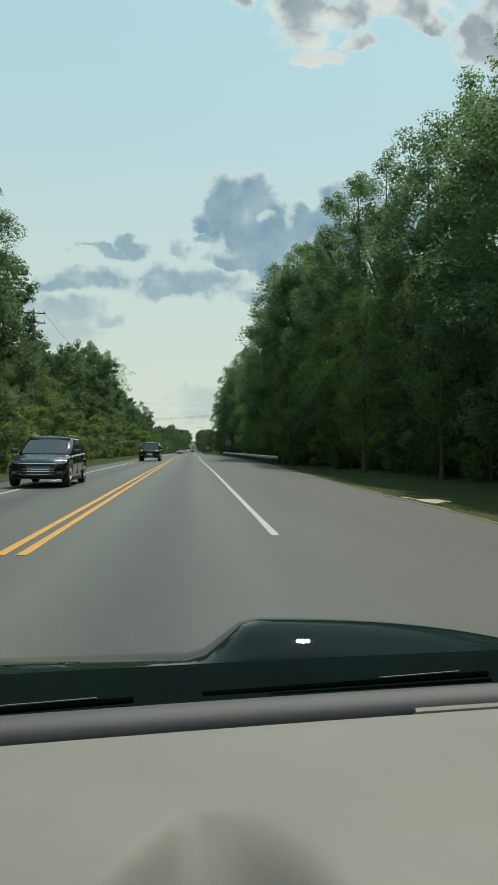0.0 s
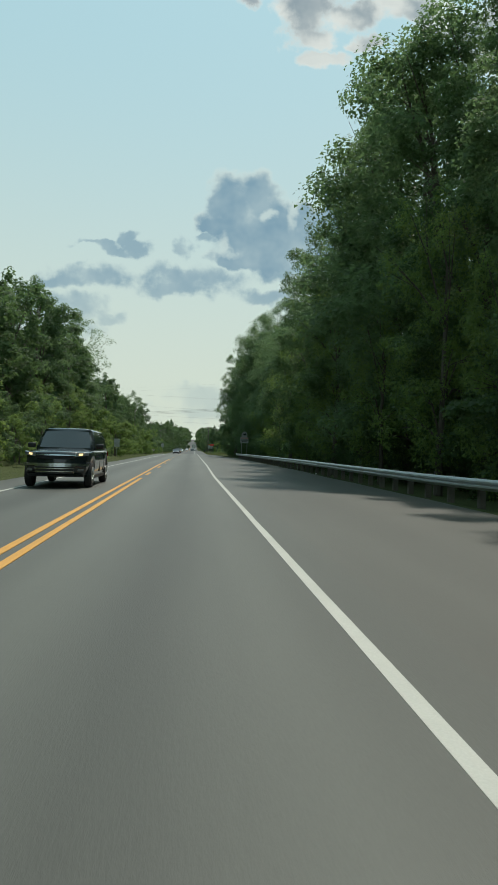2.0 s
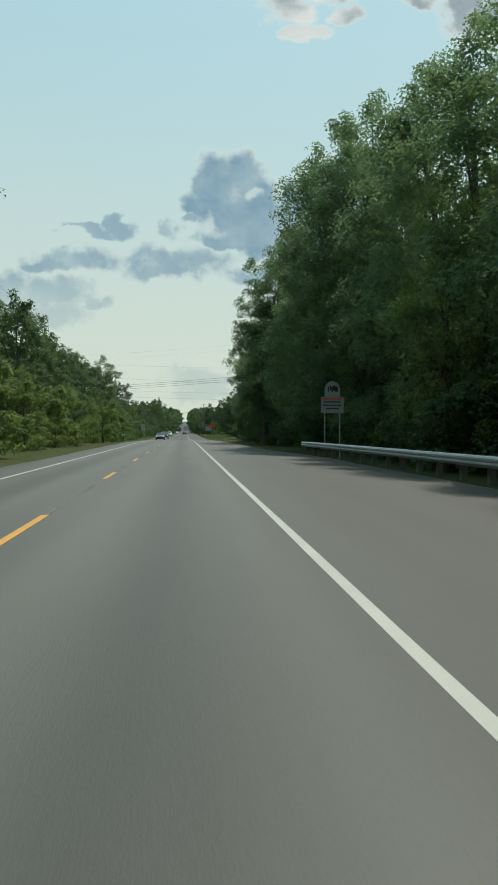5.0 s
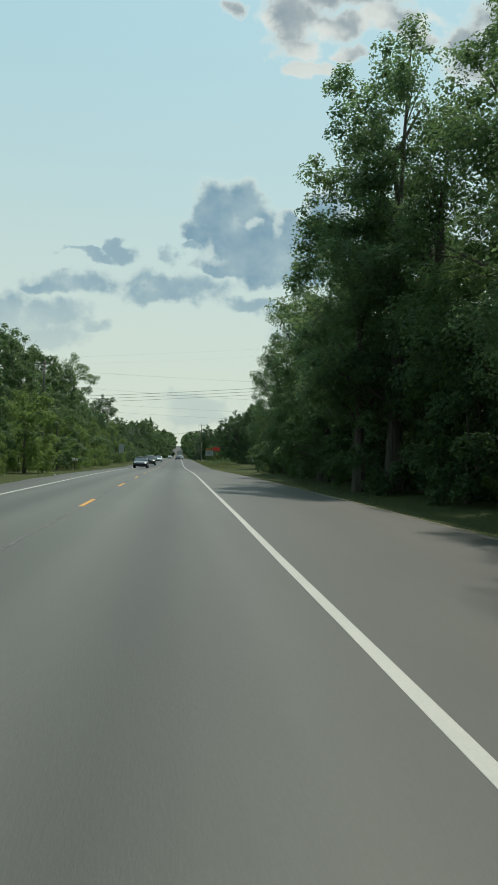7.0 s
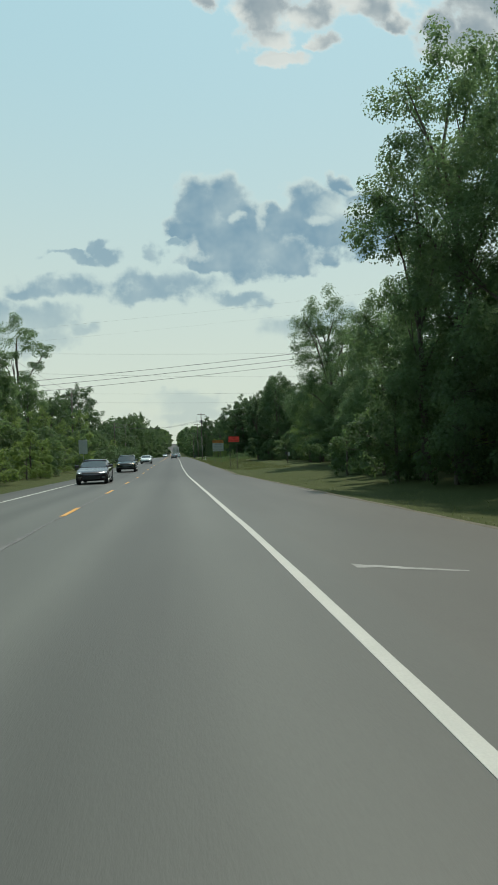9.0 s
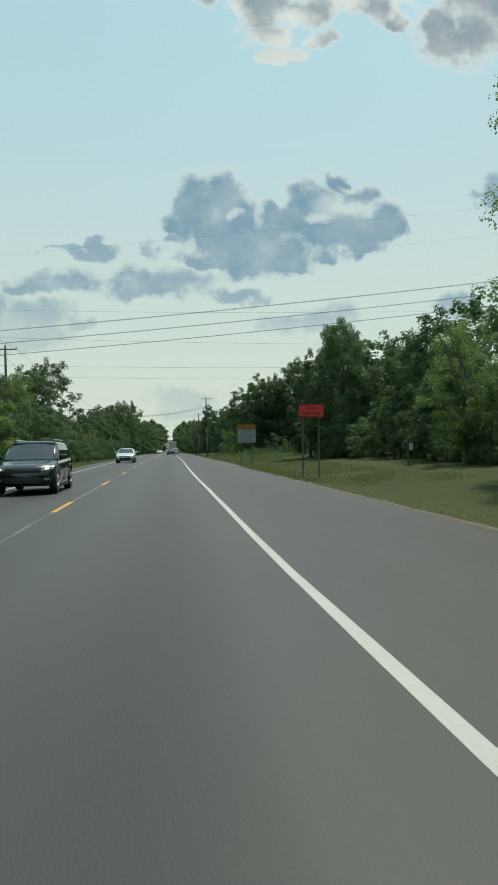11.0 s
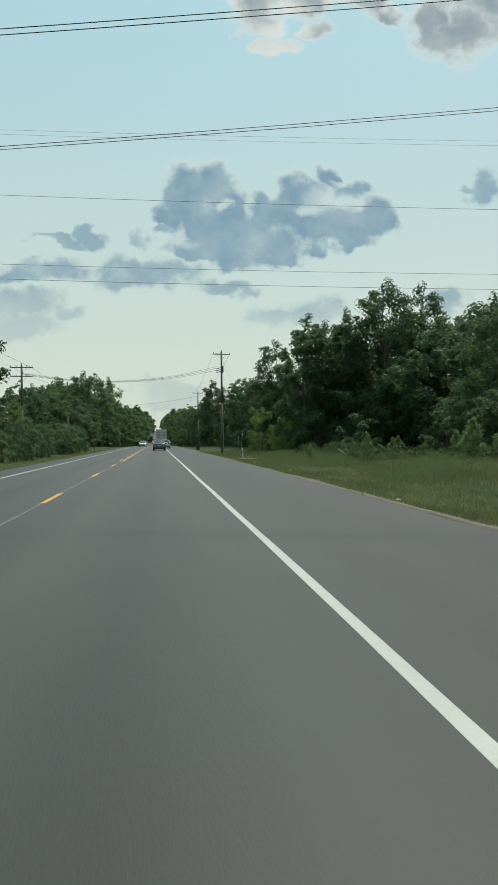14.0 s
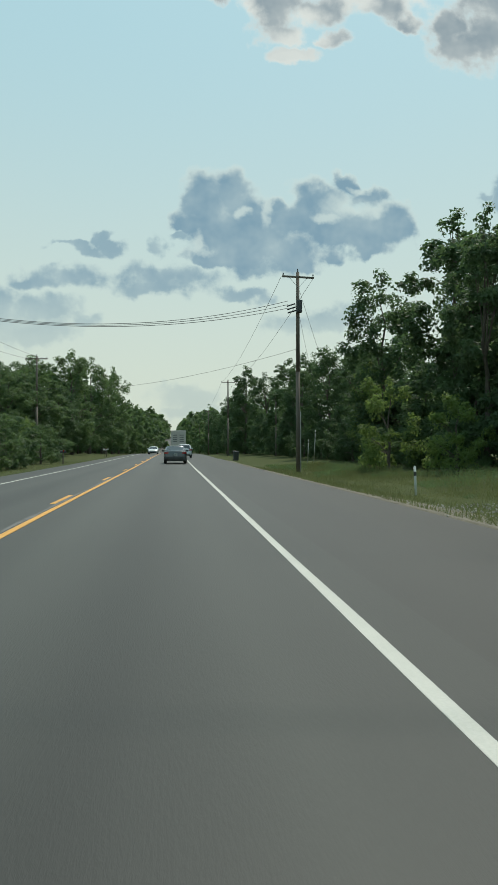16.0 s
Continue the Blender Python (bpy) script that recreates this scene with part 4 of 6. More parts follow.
def build_far_wood():
    tall = {-1: curve([470, 520, 580, 700, 900], [12, 17, 21, 22, 24]), 1: curve([548, 620, 720, 900], [14.5, 16.5, 21, 24])}
    for side in (-1, 1):
        y = 482.0 if side < 0 else 548.0
        while y < 1700:
            for row in range(3):
                x = side * ((14.5 if y < 700 else 12.5) + 6.5 * row + rnd.uniform(-1.2, 1.2)) + 0.0025 * (y - 400)
                if y < 640 and row < 2:
                    continue
                DISTANT.append((x, y + rnd.uniform(-3, 3), tall[side](y) * rnd.uniform(0.7, 1.05), rnd.uniform(0.9, 1.2)))
            y += rnd.uniform(7, 10) if y < 700 else rnd.uniform(11, 16)
    y = 484.0
    while y < 640:
        for x, k in ((-17.5, 0.78), (-22.5, 1.0)):
            plant(rnd.choice(MID + DARK), x + rnd.uniform(-1.5, 1.2), y + rnd.uniform(-3, 3), tall[-1](y) * k * rnd.uniform(0.72, 1.05), rnd.uniform(0, 360), rnd.uniform(0.9, 1.25))
        y += rnd.uniform(11, 15)
    y = 550.0
    while y < 660:
        plant(rnd.choice(DARK), 15.5 + rnd.uniform(-1.2, 2.0), y, tall[1](y) * rnd.uniform(0.75, 1.0), rnd.uniform(0, 360), rnd.uniform(0.9, 1.2))
        y += rnd.uniform(10, 14)
    plant("mid_b", -16.0, 583, 23.5, 40, 0.9)
    plant("mid_a", -16.5, 560, 21.0, 10, 1.0)
    plant("mid_c", -17.0, 538, 20.0, 80, 1.2)
    plant("mid_b", -17.0, 512, 18.0, 150, 1.1)
    wood_mass("deep_woods", [p for p in DEEP if p[1] < 305 or p[0] < 0], BACK, "dense green woods behind the roadside trees", LEAF)
    wood_mass("deep_woods", [p for p in DEEP if p[1] >= 305 and p[0] > 0], BACK_FINE, "dense dark green woods behind the clearing", LEAF_DARK)
    wood_mass("far_woods", [p for p in DISTANT if p[1] >= 780], FARTHEST, "woods on the rise at the end of the road", LEAF)
    wood_mass("far_woods", [p for p in DISTANT if p[1] < 780], FAR, "distant green woods lining the road", LEAF)


build_right_wood()
build_right_clearing()
build_left_wood()
build_far_wood()


# ---- grass and litter on the verges ----
def build_grass():
    r = np.random.RandomState(4)
    pts = []
    for side, y0, y1, n, span in ((1, -5, 66, 7000, 5.0), (1, 168, 300, 16000, 5.0), (1, 296, 440, 150000, 8.0), (-1, 10, 460, 36000, 4.5)):
        y = r.uniform(y0, y1, n)
        d = r.uniform(0.05, 1, n) ** 1.2 * span
        for yy, dd in zip(y, d):
            x = edge_r(yy) + dd if side > 0 else edge_l(yy) - dd
            pts.append((x, yy, ground_z(x, yy) - 0.01))
    p = np.array(pts)
    n = len(p)
    h = r.uniform(0.025, 0.06, n)[:, None] * (0.8 + 2.6 * r.rand(n)[:, None] ** 12)
    patch = np.array([noise.noise(Vector((q[0] * 0.5, q[1] * 0.22, 7))) for q in p])[:, None]
    h = h * np.where(p[:, 1:2] > 296, np.clip(1.9 + 2.2 * patch, 0.9, 4.0), 1.0)
    a = r.uniform(0, 2 * math.pi, n)
    side = np.stack([np.cos(a), np.sin(a), 0 * a], 1) * r.uniform(0.006, 0.017, n)[:, None]
    lean = np.stack([r.normal(size=n), r.normal(size=n), 0 * a], 1) * 0.07
    tip = p + lean + np.array([0, 0, 1.0]) * h
    v = np.stack([p - side, p + side, tip], 1).reshape(-1, 3)
    ob = new("grass", mesh_of_leaves("grass", v, GRASS))
    tagged(ob, "rough green and straw-coloured roadside grass", "grass", kind="stuff")


def build_weeds():
    """A belt of knee-high weeds and tall grass between the mown verge and the thicket."""
    r = np.random.RandomState(9)
    blades, leaves = [], []
    for k in range(46000):
        y = r.uniform(352, 450)
        front = edge_r(y) + 4.4 + 1.6 * noise.noise(Vector((1.3, y * 0.16, 0))) - (1.5 if y > 425 else 0.0)
        d = r.uniform(0, 1) ** 1.5 * (13.0 if y < 422 else 5.0)
        x = front + d
        lush = noise.noise(Vector((x * 0.4, y * 0.3, 2)))
        tall = (0.16 + 0.30 * min(1.0, d / 2.0)) * (0.75 + 0.7 * lush) * r.uniform(0.6, 1.25)
        base = np.array((x, y, ground_z(x, y) - 0.02))
        a = r.uniform(0, 2 * math.pi)
        if lush < 0.12 or k % 3 == 0:
            w = np.array((math.cos(a), math.sin(a), 0)) * r.uniform(0.008, 0.017)
            tip = base + np.array((r.normal() * 0.1, r.normal() * 0.1, tall * 1.15))
            blades += [base - w, base + w, tip]
        else:
            for j in range(6):
                c = base + np.array((r.normal() * 0.08, r.normal() * 0.08, tall * r.uniform(0.35, 1.0)))
                t = r.normal(size=3) * np.array((1, 1, 0.5))
                t *= r.uniform(0.03, 0.06) / (np.linalg.norm(t) + 1e-6)
                q = np.cross(t, r.normal(size=3))
                q *= 0.022 / (np.linalg.norm(q) + 1e-6)
                leaves += [c - q, c + q, c + t]
    tagged(new("tall_grass", mesh_of_leaves("tall_grass", np.array(blades), GRASS)), "tall rough green grass before the thicket", "grass", kind="stuff")
    tagged(new("weeds", mesh_of_leaves("weeds", np.array(leaves), LEAF)), "knee-high leafy green weeds before the thicket", "weeds", kind="stuff")


def build_gravel_and_litter():
    r = random.Random(31)
    bm = bmesh.new()
    spots = [(edge_r(y) + r.uniform(0.0, 0.7), y) for y in [r.uniform(280, 440) for _ in range(420)]]
    spots += [(6.4 + r.uniform(-0.6, 2.2), 403 + r.uniform(-2.5, 2.5)) for _ in range(420)]
    spots += [(edge_r(y) + r.uniform(-0.1, 0.4), y) for y in [r.uniform(5, 60) for _ in range(120)]]
    for x, y in spots:
        s = r.uniform(0.012, 0.035)
        z = max(ground_z(x, y), road_z(y) - 0.2 if x > edge_r(y) else road_z(y) - 0.04)
        made = bmesh.ops.create_icosphere(bm, subdivisions=1, radius=s)["verts"]
        bmesh.ops.transform(bm, verts=made, matrix=pose(x, y, z + s * 0.3, r.uniform(0, 90), r.uniform(0, 90), 0) @ Matrix.Diagonal((1, r.uniform(0.6, 1), r.uniform(0.4, 0.8), 1)))
    tagged(link_mesh("gravel", bm, GRAVEL), "loose pale gravel along the pavement edge", "gravel", kind="stuff")
    for x, y, w in ((5.3, 342, 0.07), (5.6, 356, 0.08), (6.9, 391, 0.1), (6.2, 371.5, 0.09), (7.3, 379, 0.08), (7.35, 91, 0.07), (-7.9, 217, 0.06)):
        bm = bmesh.new()
        bmesh.ops.create_icosphere(bm, subdivisions=2, radius=w)
        for v in bm.verts:
            v.co *= 1 + 0.5 * noise.noise(v.co * 9 + Vector((x, y, 0)))
            v.co.z *= 0.45
        ob = link_mesh("litter", bm, SIGN_WHITE)
        ob.location = (x, y, ground_z(x, y) + w * 0.3)
        tagged(ob, "crumpled white paper litter lying at the edge of the verge", "litter", "litter on the verge")


def build_board():
    """A flattened strip of pale board, torn at one end, left at the pavement's edge."""
    r = random.Random(6)
    n, rows = 14, []
    for i in range(n + 1):
        q = i / n
        w = 0.10 + 0.20 * min(1.0, q * 1.6) + r.uniform(-0.02, 0.02)
        rows.append([(1.5 * q, -w + 2 * w * k / 4, 0.035 + 0.02 * math.sin(5 * q + k) + r.uniform(-0.006, 0.006)) for k in range(5)])
    bm = bmesh.new()
    vs = [[bm.verts.new(p) for p in row] for row in rows]
    for a, b in zip(vs, vs[1:]):
        for k in range(4):
            bm.faces.new((a[k], b[k], b[k + 1], a[k + 1]))
    made = bmesh.ops.extrude_face_region(bm, geom=list(bm.faces))["geom"]
    bmesh.ops.translate(bm, verts=[v for v in made if isinstance(v, bmesh.types.BMVert)], vec=(0, 0, -0.03))
    bmesh.ops.recalc_face_normals(bm, faces=bm.faces)
    ob = link_mesh("board", bm, material("pale_board", (0.42, 0.38, 0.28), 0.85, vary=0.2, scale=3.0, fine=40.0, bump=0.2))
    ob.matrix_world = pose(6.05, 20.2, ground_z(6.4, 19.5) + 0.06, 0, 2, -60)
    tagged(ob, "flattened pale board lying at the edge of the verge", "board")


def build_fallen_branch():
    """A bare pale branch leaning out of the weeds."""
    r = random.Random(3)
    a, b = Vector((14.25, 395.4, ground_z(14.25, 395.4) + 0.75)), Vector((14.7, 393.2, ground_z(14.7, 393.2) + 0.05))
    bm = bmesh.new()
    p = [a.lerp(b, k / 6) + Vector((r.uniform(-0.03, 0.03), 0, r.uniform(-0.03, 0.03))) for k in range(7)]
    for k in range(6):
        rod(bm, tuple(p[k]), tuple(p[k + 1]), 0.014 + 0.003 * k)
    rod(bm, tuple(p[2]), tuple(p[2] + Vector((0.35, -0.3, 0.2))), 0.009)
    tagged(link_mesh("fallen_branch", bm, material("bare_wood", (0.42, 0.40, 0.34), 0.85, vary=0.2, scale=4.0, fine=60.0, bump=0.2)), "bare pale branch leaning out of the weeds", "branch")


def build_dirt_edge():
    """A worn strip of bare earth and stones between pavement and grass."""
    r = random.Random(12)
    DIRT = material("bare_earth", (0.13, 0.115, 0.085), 0.95, vary=0.35, scale=1.2, fine=22.0, bump=0.6)
    for y0, y1, wide in ((4, 60, 0.5), (172, 300, 0.35), (318, 462, 0.75)):
        verts, faces, n = [], [], int((y1 - y0) / 0.6)
        for i in range(n + 1):
            y = y0 + (y1 - y0) * i / n
            w = wide * (0.25 + 1.1 * abs(noise.noise(Vector((0.3 * y, 1.7, 0)))) + 0.5 * r.random())
            if 392 < y < 410:
                w += 1.6 * math.sin(math.pi * (y - 392) / 18)
            a, b = edge_r(y) - 0.16, edge_r(y) + 0.1 + w
            for k in range(4):
                x = (a, a + 0.2, a + (b - a) * 0.66, b)[k]
                verts.append((x, y, ground_z(x, y) + (0.018 if 0 < k < 3 else -0.02)))
            if i:
                o = 4 * i - 4
                faces += [(o + k, o + k + 1, o + k + 5, o + k + 4) for k in range(3)]
        tagged(raw_mesh("dirt_edge", verts, faces, DIRT), "bare earth and grit along the pavement edge", "earth", kind="stuff")


build_grass()
build_weeds()
build_dirt_edge()
build_gravel_and_litter()
build_board()
build_fallen_branch()


# ---- guard rail ----
def build_guard_rail(y0=66.0, y1=165.0):
    rail = thing("guard_rail", Matrix(), "galvanised steel guard rail with timber posts beside the shoulder", "guard rail")
    face = [(0.0, 0.0), (-0.02, 0.035), (-0.083, 0.075), (-0.083, 0.115), (-0.02, 0.155), (-0.02, 0.165), (-0.083, 0.205), (-0.083, 0.245), (-0.02, 0.285), (0.0, 0.31)]
    post_bm = box(bmesh.new(), -0.09, 0.09, -0.09, 0.09, -0.9, 0.70, 0.012)
    block_bm = box(bmesh.new(), -0.19, -0.085, -0.075, 0.075, 0.36, 0.68, 0.01)
    post = block = None
    line = lambda y: 7.62 - 0.25 * max(0.0, (y - 150) / 15) + 0.5 * max(0.0, (72 - y) / 6) ** 2
    y = y0
    while y < y1:
        n = 5
        verts, faces = [], []
        for i in range(n):
            q = min(y + 3.81 * i / (n - 1), y1)
            for t in (0.0, 0.004):
                for dx, dz in face:
                    verts.append((line(q) - 0.19 + dx + t, q, road_z(q) + 0.38 + dz))
        m = len(face)
        for i in range(n - 1):
            for k in range(m - 1):
                a = i * 2 * m + k
                faces.append((a, a + 1, a + 2 * m + 1, a + 2 * m))
                faces.append((a + m, a + 3 * m, a + 3 * m + 1, a + m + 1))
            for k in (0, m - 1):
                a = i * 2 * m + k
                faces.append((a, a + 2 * m, a + 3 * m, a + m))
        raw_mesh("beam", verts, faces, STEEL, rail)
        for q in (y, y + 1.905):
            if q > y1 or q < y0 + 1:
                continue
            if post is None:
                post = part("post", post_bm, POLE_WOOD, rail, "weathered timber post")
                block = part("spacer_block", block_bm, POLE_WOOD, rail)
            else:
                post, block = new("post", post.data), new("spacer_block", block.data)
                post.parent = block.parent = rail
            post.location = block.location = (line(q) + 0.09, q, road_z(q))
        y += 3.81
    bm = bmesh.new()
    box(bm, -0.275, -0.185, -0.06, 0.03, 0.40, 0.67, 0.025)
    end = part("end_plate", bm, STEEL, rail)
    end.location = (line(y0) + 0.0, y0 - 0.03, road_z(y0))


build_guard_rail()


# ---- signs ----
def words(text, size, parent, at, mat, width=None):
    """Flat letters that face down the road, towards -y."""
    cu = bpy.data.curves.new("lettering", "FONT")
    cu.body, cu.size, cu.align_x, cu.align_y = text, size, "CENTER", "CENTER"
    cu.extrude, cu.offset, cu.space_character = 0.0015, 0.0, 1.12
    tmp = bpy.data.objects.new("lettering", cu)
    scene.collection.objects.link(tmp)
    bpy.context.view_layer.update()
    me = bpy.data.meshes.new_from_object(tmp.evaluated_get(bpy.context.evaluated_depsgraph_get()))
    bpy.data.objects.remove(tmp)
    me.materials.clear()
    me.materials.append(mat)
    wide = max(v.co.x for v in me.vertices) - min(v.co.x for v in me.vertices)
    k = width / wide if width else 1.0
    line = new("lettering")
    line.parent = parent
    line.matrix_local = pose(at[0], at[1], at[2], 90, 0, 0) @ Matrix.Diagonal((k, 1, 1, 1))
    bm = bmesh.new()
    bm.from_mesh(me)
    bmesh.ops.remove_doubles(bm, verts=bm.verts, dist=1e-5)
    left = set(bm.verts)
    while left:
        island, todo = set(), [left.pop()]
        while todo:
            v = todo.pop()
            island.add(v)
            for e in v.link_edges:
                o = e.other_vert(v)
                if o in left:
                    left.remove(o)
                    todo.append(o)
        index = {v: n for n, v in enumerate(island)}
        faces = {f for v in island for f in v.link_faces}
        raw_mesh("letter", [tuple(v.co) for v in island], [[index[v] for v in f.verts] for f in sorted(faces, key=lambda q: q.index)], mat, line)
    bm.free()
    return line


def plate(bm, w, h, z, r=0.06, t=0.004, y=0.0):
    """An upright sign blank with rounded corners, centred on x, its foot at z."""
    ring = []
    for cx, cz, a0 in ((w / 2 - r, z + r, -90), (w / 2 - r, z + h - r, 0), (-w / 2 + r, z + h - r, 90), (-w / 2 + r, z + r, 180)):
        for k in range(5):
            a = radians(a0 + 22.5 * k)
            ring.append((cx + r * math.cos(a), cz + r * math.sin(a)))
    front = [bm.verts.new((x, y - t / 2, q)) for x, q in ring]
    back = [bm.verts.new((x, y + t / 2, q)) for x, q in ring]
    bm.faces.new(front)
    bm.faces.new(back[::-1])
    n = len(ring)
    for i in range(n):
        bm.faces.new((front[i], back[i], back[(i + 1) % n], front[(i + 1) % n]))
    return bm


def sign_post(parent, x, top, mat=ALUMINIUM, w=0.05, y=0.035):
    bm = box(bmesh.new(), x - w / 2, x + w / 2, y - w / 2, y + w / 2, -0.5, top, 0.006)
    ob = part("post", bm, mat, parent)
    return ob


def outline(bm, w, h, z, in_, t, y):
    """A thin border just inside a sign's edge."""
    a, b = w / 2 - in_, w / 2 - in_ - t
    for x0, x1, z0, z1 in ((-a, a, z + in_, z + in_ + t), (-a, a, z + h - in_ - t, z + h - in_), (-a, -b, z + in_ + t, z + h - in_ - t), (b, a, z + in_ + t, z + h - in_ - t)):
        box(bm, x0, x1, y - 0.001, y + 0.001, z0, z1)
    return bm


def build_road_work_sign():
    x, y = 7.08, 304.0
    s = thing("road_work_sign", pose(x, y, ground_z(x, y), 0, 1.0, 3), "orange end road work sign on two posts in the grass", "road sign")
    z0 = 2.68 - ground_z(x, y)
    part("panel", plate(bmesh.new(), 1.3, 0.68, z0), ORANGE, s)
    part("border", outline(bmesh.new(), 1.3, 0.68, z0, 0.02, 0.022, -0.004), BLACK_INK, s)
    words("END", 0.2, s, (0, -0.006, z0 + 0.47), BLACK_INK, 0.38)
    words("ROAD WORK", 0.2, s, (0, -0.006, z0 + 0.2), BLACK_INK, 1.06)
    for px in (-0.46, 0.38):
        sign_post(s, px, z0 + 0.66, POLE_WOOD, 0.07, 0.045)


def build_school_bus_sign():
    x, y = 7.33, 337.0
    s = thing("school_bus_sign", pose(x, y, ground_z(x, y), 0, 0, 2), "white state law school bus sign with amber header on two posts", "road sign")
    g = ground_z(x, y)
    z0, w = 1.72 - g, 1.84
    part("panel", plate(bmesh.new(), w, 1.34, z0), SIGN_DULL, s)
    part("header_panel", plate(bmesh.new(), w, 0.47, z0 + 1.345), AMBER, s, "amber header panel")
    part("border", outline(bmesh.new(), w, 1.34, z0, 0.025, 0.02, -0.004), BLACK_INK, s)
    part("border", outline(bmesh.new(), w, 0.47, z0 + 1.345, 0.025, 0.02, -0.004), BLACK_INK, s)
    words("STATE LAW", 0.27, s, (0, -0.006, z0 + 1.345 + 0.235), BLACK_INK, 1.5)
    for k, (t, wd) in enumerate((("STOP FOR", 0.98), ("SCHOOL BUS", 1.26), ("WHEN RED", 1.08), ("LIGHTS FLASH", 1.5))):
        words(t, 0.22, s, (0, -0.006, z0 + 1.12 - 0.3 * k), BLACK_INK, wd)
    for px in (-0.55, 0.42):
        sign_post(s, px, z0 + 1.7, POLE_WOOD, 0.075, 0.05)


def build_small_sign():
    """A white board with a rounded emblem above it; its writing is too small to read."""
    x, y = 8.05, 160.0
    g = road_z(y) - 0.1
    s = thing("roadside_sign", pose(x, y, g) @ Matrix.Scale(1.22, 4), "weathered white roadside sign with a rounded emblem above the guard rail", "road sign")
    part("panel", plate(bmesh.new(), 1.05, 0.75, 2.0, 0.04), SIGN_DULL, s)
    bm = bmesh.new()
    n = 20
    ring = [(-0.36, 2.755)] + [(-0.36 * math.cos(math.pi * k / n), 3.05 + 0.42 * math.sin(math.pi * k / n)) for k in range(n + 1)] + [(0.36, 2.755)]
    f, b = [bm.verts.new((p, -0.002, q)) for p, q in ring], [bm.verts.new((p, 0.002, q)) for p, q in ring]
    bm.faces.new(f)
    bm.faces.new(b[::-1])
    for i in range(len(ring)):
        bm.faces.new((f[i], b[i], b[(i + 1) % len(ring)], f[(i + 1) % len(ring)]))
    part("emblem_panel", bm, SIGN_DULL, s)
    bm = bmesh.new()
    for k in range(5):
        box(bm, -0.2 + 0.08 * k, -0.15 + 0.1 * k, -0.005, -0.002, 2.98 + 0.05 * (k % 2), 3.26 - 0.05 * ((k + 1) % 2))
    part("emblem", bm, BLACK_INK, s)
    bm = bmesh.new()
    box(bm, -0.46, 0.46, -0.005, -0.002, 2.62, 2.69)
    part("writing", bm, ORANGE, s)
    bm = bmesh.new()
    for z, w in ((2.48, 0.4), (2.33, 0.44), (2.18, 0.3)):
        box(bm, -w, w, -0.005, -0.002, z, z + 0.06)
    part("writing", bm, PLASTIC_GREY, s)
    for px in (-0.35, 0.35):
        sign_post(s, px, 2.75)


def build_sign_back(x, y, w, h, z, diamond=False, label="back of a bare metal road sign on a post"):
    g = ground_z(x, y)
    s = thing("road_sign", pose(x, y, g), label, "road sign")
    if diamond:
        bm = plate(bmesh.new(), w, w, -w / 2, 0.05)
        bmesh.ops.transform(bm, verts=bm.verts, matrix=pose(0, 0, z - g, 0, 45, 0))
        part("panel", bm, ALUMINIUM, s)
        part("plaque", plate(bmesh.new(), 0.6, 0.5, z - g - w * 0.707 - 0.55, 0.04), ALUMINIUM, s)
    else:
        part("panel", plate(bmesh.new(), w, h, z - g, 0.05), ALUMINIUM, s)
    for px in ((-0.3 * w, 0.3 * w) if w > 1.1 else (0.0,)):
        sign_post(s, px, z - g + (0.3 if diamond else h), ALUMINIUM, 0.05, -0.035)


build_road_work_sign()
build_school_bus_sign()
build_small_sign()
build_sign_back(-11.05, 155.0, 0.8, 1.2, 1.5)
build_sign_back(-11.7, 128.0, 0.8, 0.8, 2.6, True, "back of a diamond-shaped road sign with a plaque below")
build_sign_back(-10.45, 305.0, 1.0, 1.65, 1.85)


# ---- poles and wires ----
def build_pole(x, y, top, arm=1.25, arms=1, turn=0.0, label="weathered wooden utility pole with a crossarm", lean=0.0):
    g = ground_z(x, y)
    h = top - g
    p = thing("utility_pole", pose(x, y, g, 0, lean, turn), label, "utility pole", "utility poles")
    bm = bmesh.new()
    rod(bm, (0, 0, -0.6), (0, 0, h * 0.5), 0.165, 0.145, 12)
    rod(bm, (0, 0, h * 0.5), (0, 0, h), 0.145, 0.115, 12)
    part("shaft", bm, POLE_WOOD, p, smooth=True)
    for k in range(arms):
        z = h - 0.35 - 1.1 * k
        part("crossarm", box(bmesh.new(), -arm, arm, -0.17, -0.06, z - 0.06, z + 0.06, 0.008), POLE_WOOD, p)
        for sx in (-1, 1):
            part("brace", rod(bmesh.new(), (sx * arm * 0.55, -0.115, z - 0.05), (0, -0.12, z - 0.75), 0.014), STEEL, p)
            for q in ((0.92, 0.45) if arms > 1 else (0.94,)):
                bm = rod(bmesh.new(), (sx * arm * q, -0.115, z + 0.05), (sx * arm * q, -0.115, z + 0.13), 0.02)
                rod(bm, (sx * arm * q, -0.115, z + 0.12), (sx * arm * q, -0.115, z + 0.24), 0.055, 0.035, 8)
                part("insulator", bm, PLASTIC_GREY, p)
    part("insulator", rod(bmesh.new(), (0, 0, h), (0, 0, h + 0.25), 0.05, 0.03), PLASTIC_GREY, p)
    return p


def hang(name, a, b, sag, r, label, group="overhead wires"):
    pts = []
    for i in range(25):
        t = i / 24
        q = Vector(a).lerp(Vector(b), t)
        q.z -= sag * 4 * t * (1 - t)
        pts.append(tuple(q))
    v, f = sweep(pts, r)
    ob = raw_mesh(name, v, f, WIRE)
    tagged(ob, label, "wire", group)
    return ob


